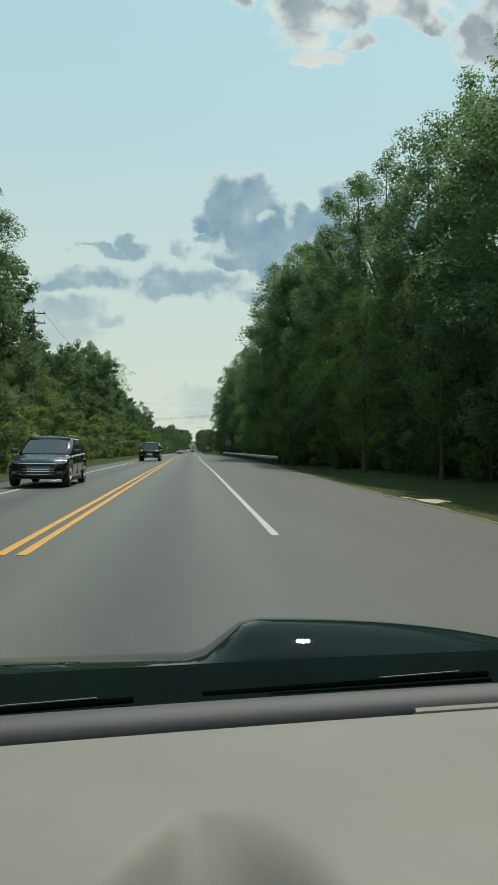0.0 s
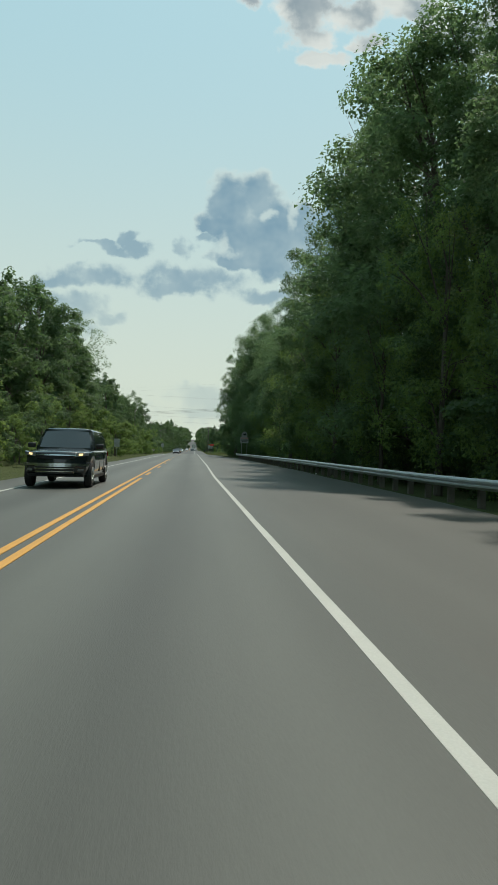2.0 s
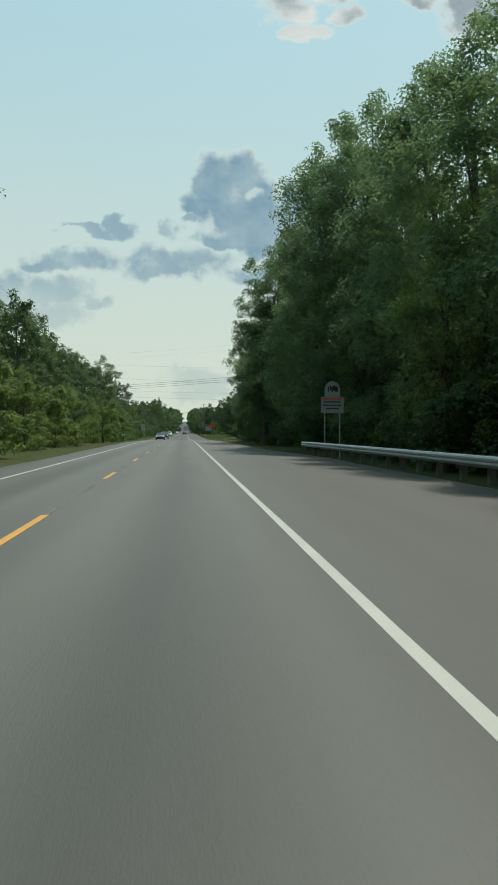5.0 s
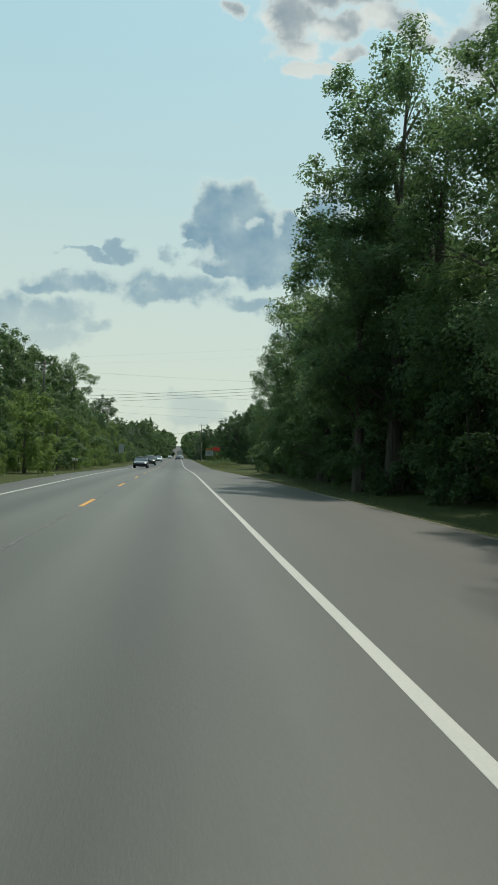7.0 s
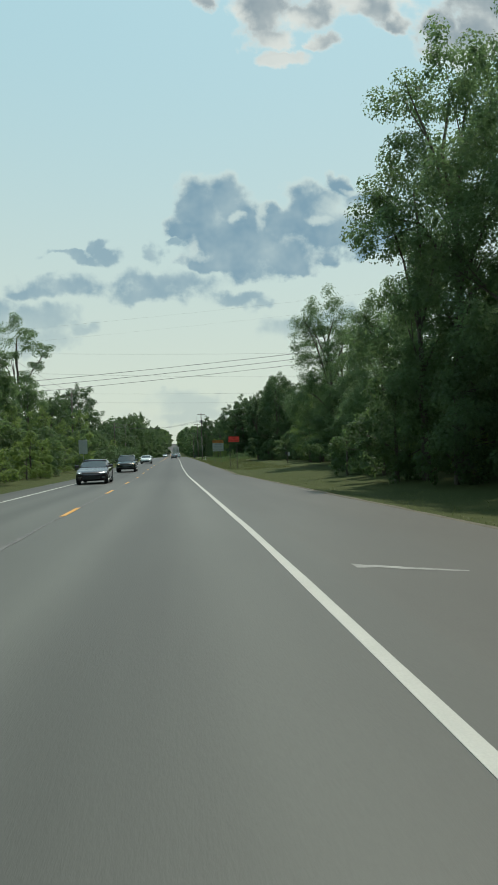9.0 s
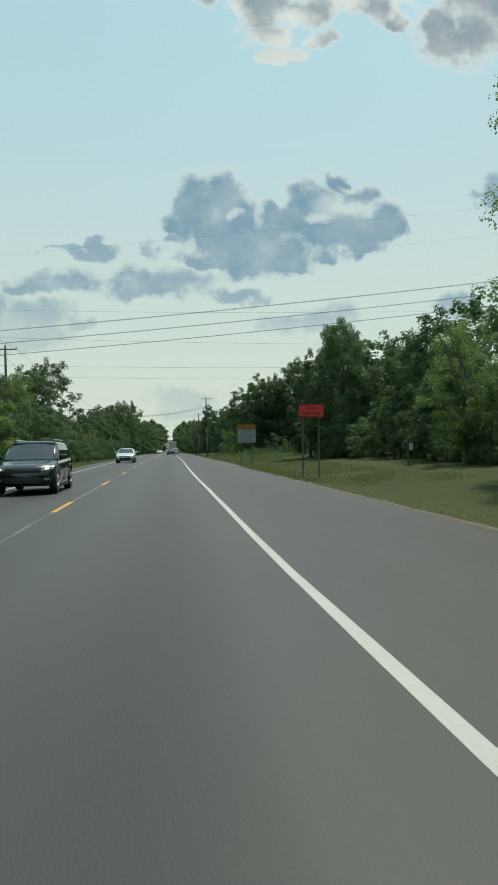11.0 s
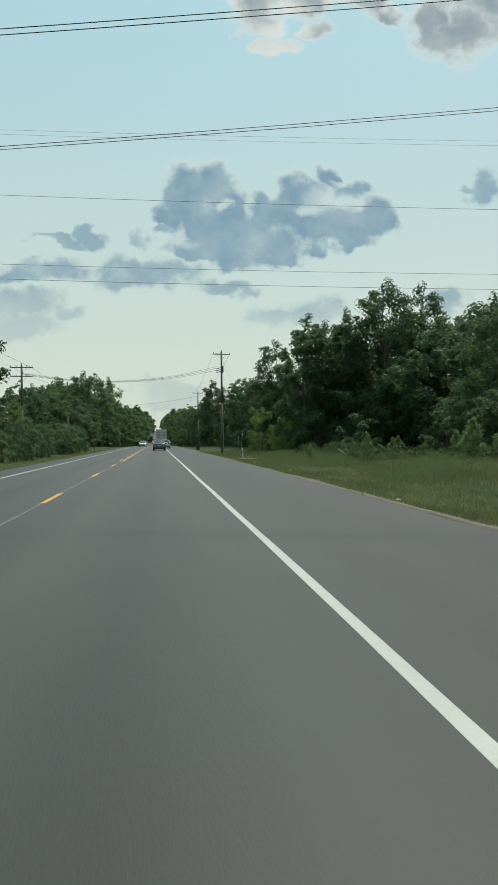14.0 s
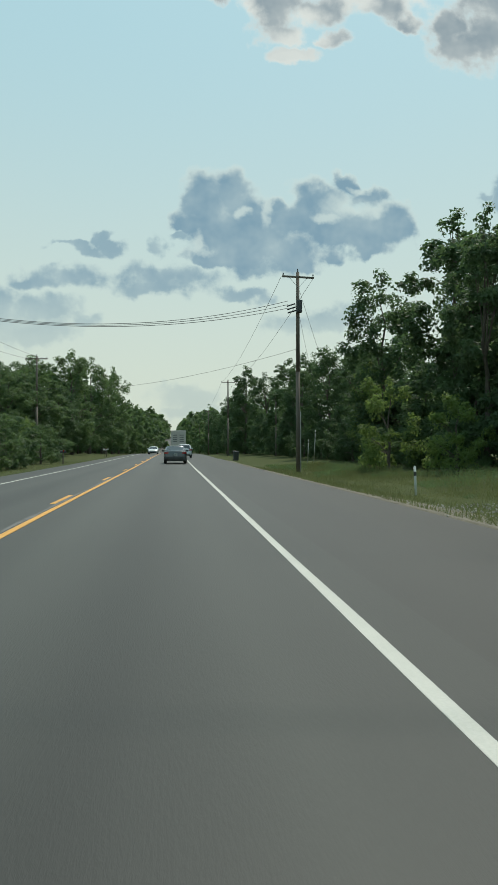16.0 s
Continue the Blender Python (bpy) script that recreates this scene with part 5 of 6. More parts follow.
def build_poles_and_wires():
    right = build_pole(8.7, 436.0, 13.5, 1.15, 1, 8, "tall wooden utility pole with a crossarm and guy wires")
    for k in range(3):
        bm = bmesh.new()
        rod(bm, (-0.16, -0.1 + 0.1 * k, 11.2 + 0.25 * k), (-0.75, -0.1 + 0.1 * k, 11.0 + 0.25 * k), 0.05, 0.05, 8)
        part("strain_insulator", bm, PLASTIC_GREY, right)
    part("conduit", rod(bmesh.new(), (0.15, -0.1, 0), (0.15, -0.1, 4.2), 0.035), ALUMINIUM, right)
    bm = bmesh.new()
    box(bm, -0.2, 0.2, -0.45, -0.2, 11.0, 11.9, 0.08)
    part("transformer", bm, PLASTIC_GREY, right)
    build_pole(10.4, 520.0, 13.9, 1.25)
    build_pole(10.8, 600.0, 12.5, 1.2)
    build_pole(11.6, 690.0, 11.5, 1.2)
    build_pole(15.6, 494.0, 9.0, 0.5)
    build_pole(-16.8, 432.0, 11.2, 1.4, 2)
    build_pole(-16.8, 479.0, 12.9, 1.35, 1)
    build_pole(-18.0, 82.5, 17.0, 1.3, 2, 10, "weathered wooden utility pole with two crossarms among the trees")
    build_pole(-20.3, 186.0, 17.7, 1.1, 1, -20)
    build_pole(-17.0, 262.0, 13.0, 1.2, 1)
    build_pole(-17.0, 345.0, 12.5, 1.2, 1)
    # crossing wires high above the road, in pairs
    def crossing(y0, k, z0, m, r, label, x0=-112.0, x1=150.0, sag=4.0):
        mid = (x0 + x1) / 2
        hang("power_line", (x0, y0 + k * x0, z0 + m * (x0 - 0) + sag), (x1, y0 + k * x1, z0 + m * x1 + sag), sag, r, label)

    for y in (358.5, 368.0, 379.0):
        for off in (0.0, 0.42):
            crossing(y + off, -0.12, 18.15, 0.08, 0.02, "pair of high power lines crossing above the road")
    for y in (364.0, 379.0):
        crossing(y, -0.12, 29.3, 0.075, 0.006, "thin shield wire high above the power lines", sag=3.0)
    for y, z, k, m, r in ((397.2, 20.7, -0.15, -0.047, 0.015), (404.0, 16.9, -0.1, -0.025, 0.015), (397.3, 14.1, -0.12, -0.03, 0.015), (397.4, 26.1, -0.12, -0.03, 0.008), (399.0, 26.4, -0.12, -0.03, 0.008)):
        crossing(y, k, z, m, r, "power line crossing above the road", -110.0, 120.0, 3.0)
    for x in (-110, 120):
        build_pole(x, 400.0 - 0.12 * x, 28.0 - 0.03 * x, 1.6, 2, 90, "tall wooden utility pole beside the woods")
    # service wires from pole to pole
    for k in range(3):
        hang("service_wire", (8.0, 436, 11.0 + 0.25 * k), (-16.8, 432, 10.0 + 0.12 * k), 1.3 + 0.1 * k, 0.018, "sagging service wire between two poles")
    hang("service_wire", (8.7, 436, 8.2), (-16.8, 479, 9.0), 1.2, 0.012, "sagging service wire between two poles")
    for x in (-1.15, 1.15):
        hang("service_wire", (8.7 + x, 436, 13.2), (10.4 + x, 520, 13.6), 1.0, 0.014, "wire along the line of poles")
        hang("service_wire", (10.4 + x, 520, 13.6), (10.8 + x, 600, 12.2), 1.0, 0.014, "wire along the line of poles")
        hang("service_wire", (10.8 + x, 600, 12.2), (11.6 + x, 690, 11.2), 1.0, 0.014, "wire along the line of poles")
        hang("service_wire", (-16.8 + x, 432, 10.9), (-16.8 + x, 479, 12.6), 0.6, 0.014, "wire along the line of poles")
        hang("service_wire", (-17.0 + x, 345, 12.2), (-16.8 + x, 432, 10.9), 0.9, 0.014, "wire along the line of poles")
        hang("service_wire", (-17.0 + x, 262, 12.7), (-17.0 + x, 345, 12.2), 0.9, 0.014, "wire along the line of poles")
        hang("service_wire", (-20.3 + x, 186, 17.4), (-17.0 + x, 262, 12.7), 0.9, 0.014, "wire along the line of poles")
        hang("service_wire", (-18.0 + x, 82.5, 16.7), (-20.3 + x, 186, 17.4), 1.2, 0.014, "wire along the line of poles")
    for (a, b) in (((8.7, 436, 12.6), (15.5, 447, 0.0)), ((8.7, 436, 11.0), (13.4, 447, 0.0))):
        g = ground_z(b[0], b[1])
        hang("guy_wire", a, (b[0], b[1], g + 0.05), 0.0, 0.01, "steel guy wire from a pole to the ground", "guy wires")
    for x, y, h, tilt in ((13.6, 455, 3.1, 3), (13.0, 455, 2.2, 2), (8.55, 411.5, 1.0, -2)):
        g = ground_z(x, y)
        ob = thing("marker_post", pose(x, y, g, 0, tilt, 0), "slim pale plastic marker post in the grass", "marker post", "marker posts")
        bm = rod(bmesh.new(), (0, 0, -0.2), (0, 0, h), 0.045 if h < 2 else 0.03, sides=10)
        bmesh.ops.create_uvsphere(bm, u_segments=10, v_segments=6, radius=0.045 if h < 2 else 0.03, matrix=Matrix.Translation((0, 0, h)))
        part("tube", bm, SIGN_WHITE, ob, smooth=True)
        part("band", rod(bmesh.new(), (0, 0, h - 0.3), (0, 0, h - 0.15), 0.05 if h < 2 else 0.034, sides=10), PLASTIC_GREY, ob)


build_poles_and_wires()


# ---- mailboxes, bin, meter box ----
def build_mailbox(x, y, mat, facing=0, label="dark metal mailbox on a timber post"):
    g = ground_z(x, y)
    ob = thing("mailbox", pose(x, y, g, 0, 0, facing), label, "mailbox", "mailboxes")
    part("post", box(bmesh.new(), -0.05, 0.05, -0.05, 0.05, -0.4, 1.0, 0.008), POLE_WOOD, ob)
    bm = bmesh.new()
    n = 10
    ring = [(-0.09, 1.0), (0.09, 1.0)] + [(0.09 * math.cos(math.pi * k / n), 1.13 + 0.09 * math.sin(math.pi * k / n)) for k in range(n + 1)]
    a, b = [bm.verts.new((-0.26, p, q)) for p, q in ring], [bm.verts.new((0.26, p, q)) for p, q in ring]
    bm.faces.new(a)
    bm.faces.new(b[::-1])
    for i in range(len(ring)):
        bm.faces.new((a[i], b[i], b[(i + 1) % len(ring)], a[(i + 1) % len(ring)]))
    part("box", bm, mat, ob)
    part("door", box(bmesh.new(), 0.262, 0.272, -0.085, 0.085, 1.01, 1.2, 0.003), mat, ob)
    part("flag", box(bmesh.new(), 0.0, 0.1, -0.105, -0.097, 1.12, 1.26), LAMP_RED, ob)


def build_bin(x, y):
    g = ground_z(x, y) if x > edge_r(y) else road_z(y) - 0.04
    ob = thing("wheeled_bin", pose(x, y, g, 0, 0, 8), "dark wheeled rubbish bin standing at the pavement edge", "bin")
    bm = box(bmesh.new(), -0.3, 0.3, -0.34, 0.34, 0.06, 1.02, 0.03)
    for v in bm.verts:
        k = 0.8 + 0.2 * (v.co.z / 1.02)
        v.co.x *= k
        v.co.y *= k
    part("body", bm, PLASTIC_GREY, ob)
    bm = box(bmesh.new(), -0.33, 0.33, -0.38, 0.36, 1.03, 1.1, 0.025)
    part("lid", bm, PLASTIC_GREY, ob)
    part("handle", rod(bmesh.new(), (-0.25, 0.4, 0.98), (0.25, 0.4, 0.98), 0.02), PLASTIC_GREY, ob)
    for sx in (-1, 1):
        part("wheel", rod(bmesh.new(), (sx * 0.24, 0.3, 0.11), (sx * 0.3, 0.3, 0.11), 0.11, sides=14), RUBBER, ob)


def build_meter_box(x, y):
    g = ground_z(x, y)
    ob = thing("meter_box", pose(x, y, g), "pale grey electric meter box on a post in tall grass", "meter box")
    part("post", box(bmesh.new(), -0.05, 0.05, -0.05, 0.05, -0.3, 1.5, 0.006), POLE_WOOD, ob)
    part("housing", box(bmesh.new(), 0.06, 0.3, -0.12, 0.06, 0.95, 1.4, 0.015), SIGN_WHITE, ob)
    part("housing", box(bmesh.new(), -0.28, -0.06, -0.12, 0.06, 1.05, 1.45, 0.015), PLASTIC_GREY, ob)


build_mailbox(-10.4, 244.0, ALUMINIUM, 0, "grey metal mailbox on a timber post in the verge")
build_mailbox(-9.6, 452.0, PLASTIC_GREY)
build_mailbox(-9.6, 492.0, SIGN_WHITE, 0, "white metal mailbox on a timber post")
build_mailbox(-9.8, 497.0, ALUMINIUM)
build_mailbox(8.3, 481.0, PLASTIC_GREY, 180)
build_bin(7.4, 470.0)
build_meter_box(14.6, 311.0)


# ---- vehicles ----
def interp(x, xs, ys):
    return float(np.interp(x, xs, ys))


def build_shell(L, half, ground, r, nose, tail_face, top, wheels):
    """Lower body as a loft: nose and tail rounded in plan, crowned bonnet and deck, wheel arches left open."""
    f, b = -L / 2, L / 2
    ys = [f + d for d, _, _ in nose] + [b - d for d, _, _ in tail_face]
    ys += list(np.arange(f + 0.5, b - 0.4, 0.18))
    for c in wheels:
        ys += [c + r * 1.16 * q for q in (-1.01, -1.0, -0.92, -0.75, -0.45, 0, 0.45, 0.75, 0.92, 1.0, 1.01)]
    ys = sorted(set(round(y, 3) for y in ys if f <= y <= b))
    rows = []
    for y in ys:
        zt = top(y)
        front, back = max(0.0, 1 - (y - f) / (0.24 * L)), max(0.0, 1 - (b - y) / (0.2 * L))
        w = half * (1 - 0.13 * front ** 2 - 0.08 * back ** 2)
        zb = ground + 0.06 * front ** 3 + 0.08 * back ** 3
        for c in wheels:
            d = abs(y - c) / (r * 1.16)
            if d <= 1.0:
                zb = max(zb, r * 0.95 + r * 1.12 * (1 - d * d) ** 0.5)
        zs = max(zb + 0.05, zt - 0.05 - 0.05 * min(1, max(0, zt - 0.8)))
        pts = []
        for q, z in ((0.93, zb), (0.99, zb + 0.3 * (zs - zb)), (1.0, zb + 0.62 * (zs - zb)), (0.985, zb + 0.9 * (zs - zb)), (0.945, zs), (0.84, zs + 0.55 * (zt - zs)), (0.5, zt - 0.008), (0.0, zt)):
            pts.append((q * w, z))
        ring = [(-x, z) for x, z in pts[:-1]] + [(x, z) for x, z in reversed(pts)]
        bow = lambda x: 0.42 * front * abs(x / half) ** 2.4 - 0.16 * back * abs(x / half) ** 2.4
        rows.append([(x, y + bow(x), z) for x, z in ring])
    bm = bmesh.new()
    vs = [[bm.verts.new(p) for p in row] for row in rows]
    n = len(vs[0])
    for p, q in zip(vs, vs[1:]):
        for k in range(n - 1):
            bm.faces.new((p[k], p[k + 1], q[k + 1], q[k]))
    bm.faces.new(vs[0])
    bm.faces.new(vs[-1][::-1])
    bmesh.ops.recalc_face_normals(bm, faces=bm.faces)
    return bm


def patch(front, x0, x1, z0, z1, lift, n=6, slant=0.0):
    """A thin plate that follows the nose or tail; front(x, z) gives the surface; slant raises its outer end."""
    bm = bmesh.new()
    s = -1 if lift < 0 else 1
    m = 5
    prof = [(z0 + (z1 - z0) * k / m, lift) for k in range(m + 1)] + [(z1, -s * 0.03), (z0, -s * 0.03)]
    rows = [[] for _ in prof]
    for i in range(n + 1):
        x = x0 + (x1 - x0) * i / n
        up = slant * abs(x - x0) / max(1e-6, abs(x1 - x0))
        for k, (z, d) in enumerate(prof):
            rows[k].append(bm.verts.new((x, front(x, z + up) + d, z + up)))
    c = len(prof)
    for i in range(n):
        for k in range(c):
            bm.faces.new((rows[k][i], rows[k][i + 1], rows[(k + 1) % c][i + 1], rows[(k + 1) % c][i]))
    bm.faces.new([q[0] for q in rows])
    bm.faces.new([q[-1] for q in rows][::-1])
    bmesh.ops.recalc_face_normals(bm, faces=bm.faces)
    return bm


def build_wheel(parent, x, y, r, w, rim):
    s = 1 if x > 0 else -1
    bm = rod(bmesh.new(), (x - s * w, y, r), (x, y, r), r, sides=28)
    bmesh.ops.bevel(bm, geom=[e for e in bm.edges if len(e.link_faces) == 2 and e.calc_face_angle(0) > 1.0], offset=0.03, segments=2, affect="EDGES")
    tyre = part("wheel", bm, RUBBER, parent, smooth=False)
    bm = rod(bmesh.new(), (x - s * 0.03, y, r), (x + s * 0.006, y, r), r * 0.66, r * 0.62, sides=24)
    part("rim", bm, rim, tyre)
    bm = bmesh.new()
    for k in range(5):
        a = 2 * math.pi * k / 5
        rod(bm, (x + s * 0.012, y, r), (x + s * 0.012, y + math.cos(a) * r * 0.6, r + math.sin(a) * r * 0.6), 0.035, 0.025, 6)
    part("spokes", bm, rim, tyre)


def build_vehicle(name, at, turn, label, category, colour, L, W, H, hood, belt, cowl, roof0, roof1, tail, deck, ground=0.19, r=0.34, lamps=None, grille="dark", rails=False, upright="low", cap=False, rim=ALUMINIUM):
    """A road vehicle, nose towards -y in its own frame. hood: bonnet height; cowl, roof0, roof1, tail: where windscreen, roof and rear glass begin and end along y; deck: height behind the rear glass; upright: how blunt the nose is."""
    x, y = at
    car = thing(name, pose(x, y, road_z(y) + 0.02, 0, 0, turn), label, category, "traffic on the road")
    f, b, half = -L / 2, L / 2, W / 2
    body_paint = paint(name + "_paint", colour)
    wheels = (f + 0.16 * L + r * 0.28, b - 0.18 * L)
    # how the nose rises from the bumper to the bonnet: set back from the front, and drop below the bonnet's height
    set_back, drop = {"low": ((0, 0.03, 0.09, 0.2, 0.45, 0.9), (0.50, 0.40, 0.31, 0.25, 0.18, 0.10)), "mid": ((0, 0.03, 0.07, 0.14, 0.32, 0.7), (0.60, 0.46, 0.31, 0.21, 0.13, 0.07)),
                      "tall": ((0, 0.02, 0.035, 0.07, 0.2, 0.6), (0.60, 0.45, 0.22, 0.12, 0.09, 0.05))}[upright]
    nose = [(d, 0, hood - q) for d, q in zip(set_back, drop)]
    face = hood - drop[3] - 0.01
    rear = [(0.0, 0, ground + 0.4), (0.02, 0, 0.66), (0.05, 0, deck - 0.1), (0.1, 0, deck - 0.03), (0.2, 0, deck)]
    ny, nz = [f + d for d, _, _ in nose] + [cowl], [z for _, _, z in nose] + [hood]
    ry, rz = [b - d for d, _, _ in rear][::-1], [z for _, _, z in rear][::-1]
    all_y, all_z = ny + [min(tail, b - 0.25)] + ry, nz + [deck] + rz
    top = lambda q: interp(q, all_y, all_z)
    part("body", build_shell(L, half, ground, r, nose, rear, top, wheels), body_paint, car, smooth=True)
    front = lambda px, z: interp(z, nz, ny) + 0.42 * abs(px / half) ** 2.4 * max(0.0, 1 - (interp(z, nz, ny) - f) / (0.24 * L))
    back = lambda px, z: interp(z, rz[::-1], ry[::-1]) - 0.16 * abs(px / half) ** 2.4
    part("underbody", box(bmesh.new(), -half * 0.8, half * 0.8, f + 0.3, b - 0.3, ground + 0.02, 0.62), DARK_TRIM, car)
    for cx in (-half + 0.01, half - 0.01):
        for cy in wheels:
            build_wheel(car, cx, cy, r, 0.22, rim)
    # cabin: rings from the waist to the roof, each with windscreen, pillars and side glass
    m = (roof0 + roof1) / 2 + 0.05
    levels = [(belt - 0.1, 0.0, 0.93), (belt + 0.02, 0.0, 0.925), ((belt + H) / 2, 0.0, 0.87), (H - 0.1, 0.0, 0.785), (H - 0.045, 0.03, 0.735), (H - 0.01, 0.14, 0.62), (H + 0.005, 0.35, 0.4)]
    rings = []
    for z, in_, wd in levels:
        t = max(0.0, (z - hood) / (H - 0.1 - hood))
        t = min(t, 1.0) if z < H - 0.06 else 1.0
        t2 = min(1.0, max(0.0, (z - belt) / (H - 0.1 - belt)))
        yf, yr, hw = cowl + (roof0 - cowl) * t + in_, tail + (roof1 - tail) * t2 - in_, half * wd
        bend = 0.5 if z > H - 0.05 else 1.0
        right = [(0, yf), (0.45 * hw, yf + 0.03 * bend), (0.85 * hw, yf + 0.12 * bend), (0.96 * hw, yf + 0.19 * bend), (hw, yf + 0.30), (hw, m - 0.045), (hw, m + 0.045), (hw, yr - 0.32), (0.95 * hw, yr - 0.13), (0.84 * hw, yr - 0.07), (0.42 * hw, yr - 0.02), (0, yr)]
        rings.append([(px, py, z - (0.02 * (abs(px) / half) ** 2 if z > H - 0.05 else 0)) for px, py in right] + [(-px, py, z - (0.02 * (abs(px) / half) ** 2 if z > H - 0.05 else 0)) for px, py in right[-2:0:-1]])
    n = len(rings[0])
    kinds = ["windscreen", "windscreen", "", "", "side_window", "", "side_window", "", "", "rear_window", "rear_window"]
    kinds = kinds + kinds[::-1]
    groups = {}
    for lv in range(len(levels) - 1):
        for k in range(n):
            nm = kinds[k] if lv in (1, 2) else ""
            key = (nm, (k if nm == "side_window" else 0))
            groups.setdefault(key, []).append((lv, k))
    for (nm, _), cells in groups.items():
        bm = bmesh.new()
        made = {}
        at_ = lambda lv, k: made.setdefault((lv, k), bm.verts.new(rings[lv][k])) if (lv, k) not in made else made[(lv, k)]
        for lv, k in cells:
            bm.faces.new((at_(lv, k), at_(lv, (k + 1) % n), at_(lv + 1, (k + 1) % n), at_(lv + 1, k)))
        if not nm:
            bm.faces.new([at_(len(levels) - 1, k) for k in range(n)])
        bmesh.ops.recalc_face_normals(bm, faces=bm.faces)
        if nm:
            bmesh.ops.solidify(bm, geom=list(bm.faces), thickness=0.012)
        part(nm or "cabin", bm, GLASS if nm else body_paint, car, smooth=not nm)
    for s in (-1, 1):
        bm = box(bmesh.new(), min(s * half * 0.95, s * (half + 0.2)), max(s * half * 0.95, s * (half + 0.2)), cowl + 0.28, cowl + 0.40, belt + 0.0, belt + 0.16, 0.045)
        part("mirror", bm, body_paint if H < 1.7 else DARK_TRIM, car, smooth=True)
        for hy in (m - 0.28, m + 0.72):
            part("door_handle", box(bmesh.new(), min(s * half * 0.985, s * (half + 0.022)), max(s * half * 0.985, s * (half + 0.022)), hy, hy + 0.17, belt - 0.17, belt - 0.14), body_paint, car)
        for hy in (m - 0.98, m, m + 0.9):
            part("door_seam", box(bmesh.new(), min(s * half * 0.97, s * half * 1.002), max(s * half * 0.97, s * half * 1.002), hy - 0.006, hy + 0.006, ground + 0.14, belt - 0.2), DARK_TRIM, car)
        part("sill", box(bmesh.new(), min(s * half * 0.9, s * half * 0.975), max(s * half * 0.9, s * half * 0.975), wheels[0] + r * 1.2, wheels[1] - r * 1.2, ground - 0.05, ground + 0.06, 0.015), DARK_TRIM, car)
        if rails:
            bm = rod(bmesh.new(), (s * half * 0.66, roof0 + 0.25, H + 0.035), (s * half * 0.66, roof1 - 0.2, H + 0.035), 0.018)
            for q in (roof0 + 0.27, roof1 - 0.22):
                rod(bm, (s * half * 0.66, q, H - 0.04), (s * half * 0.66, q, H + 0.035), 0.018)
            part("roof_rail", bm, CHROME, car)
        big = 0.11 if H < 1.7 else 0.13
        part("headlight", patch(front, s * half * 0.57, s * half * 0.94, face - big, face - 0.01, -0.012, slant=0.05), LAMP_CLEAR, car)
        if lamps:
            part("lit_bulb", patch(front, s * half * 0.68, s * half * 0.79, face - 0.65 * big, face - 0.2 * big, -0.022, 3, 0.012), lamps, car, "lit headlight bulb")
        part("fog_light", patch(front, s * half * 0.66, s * half * 0.82, ground + 0.2, ground + 0.27, -0.012, 3), LAMP_CLEAR, car)
        part("tail_light", patch(back, s * half * 0.6, s * half * 0.96, deck - 0.26, deck - 0.1, 0.012), LAMP_RED, car, "red tail light")
    part("grille", patch(front, -half * 0.54, half * 0.54, face - 0.19, face - 0.03, -0.02, 8), RUBBER, car)
    part("lower_grille", patch(front, -half * 0.55, half * 0.55, ground + 0.12, ground + 0.29, -0.012, 8), DARK_TRIM, car)
    if grille == "chrome":
        part("grille_bar", patch(front, -half * 0.6, half * 0.6, face - 0.09, face - 0.055, -0.03, 8), CHROME, car)
        for q in (0.17, 0.26, 0.33):
            part("grille_bar", patch(front, -half * 0.58, half * 0.58, ground + q, ground + q + 0.026, -0.03, 8), CHROME, car)
    part("bumper", patch(front, -half * 0.95, half * 0.95, ground + 0.36, ground + 0.43, -0.03, 12), CHROME if cap else body_paint, car)
    part("rear_bumper", patch(back, -half * 0.95, half * 0.95, ground + 0.22, ground + 0.42, 0.05, 12), CHROME if cap else body_paint, car)
    part("diffuser", patch(back, -half * 0.7, half * 0.7, ground + 0.06, ground + 0.2, 0.03, 8), DARK_TRIM, car)
    pz = ground + 0.47
    num = part("number_plate", box(bmesh.new(), -0.15, 0.15, b - 0.03, b + 0.02, pz, pz + 0.15), SIGN_WHITE, car)
    bm = bmesh.new()
    for k in range(5):
        box(bm, -0.12 + 0.05 * k, -0.09 + 0.05 * k, b + 0.02, b + 0.023, pz + 0.04, pz + 0.11)
    part("writing", bm, PLASTIC_GREY, num)
    return car


SEDAN = dict(L=4.75, W=1.84, H=1.45, hood=0.98, belt=0.97, cowl=-1.0, roof0=-0.15, roof1=0.9, tail=1.8, deck=1.06)
SUV = dict(L=4.75, W=1.88, H=1.64, hood=1.05, belt=1.06, cowl=-1.2, roof0=-0.35, roof1=1.95, tail=2.3, deck=1.15, ground=0.24, r=0.37, upright="mid", rails=True)
PICKUP = dict(L=5.4, W=2.02, H=1.86, hood=1.2, belt=1.2, cowl=-1.1, roof0=-0.6, roof1=2.3, tail=2.6, deck=1.2, ground=0.32, r=0.39, upright="tall")


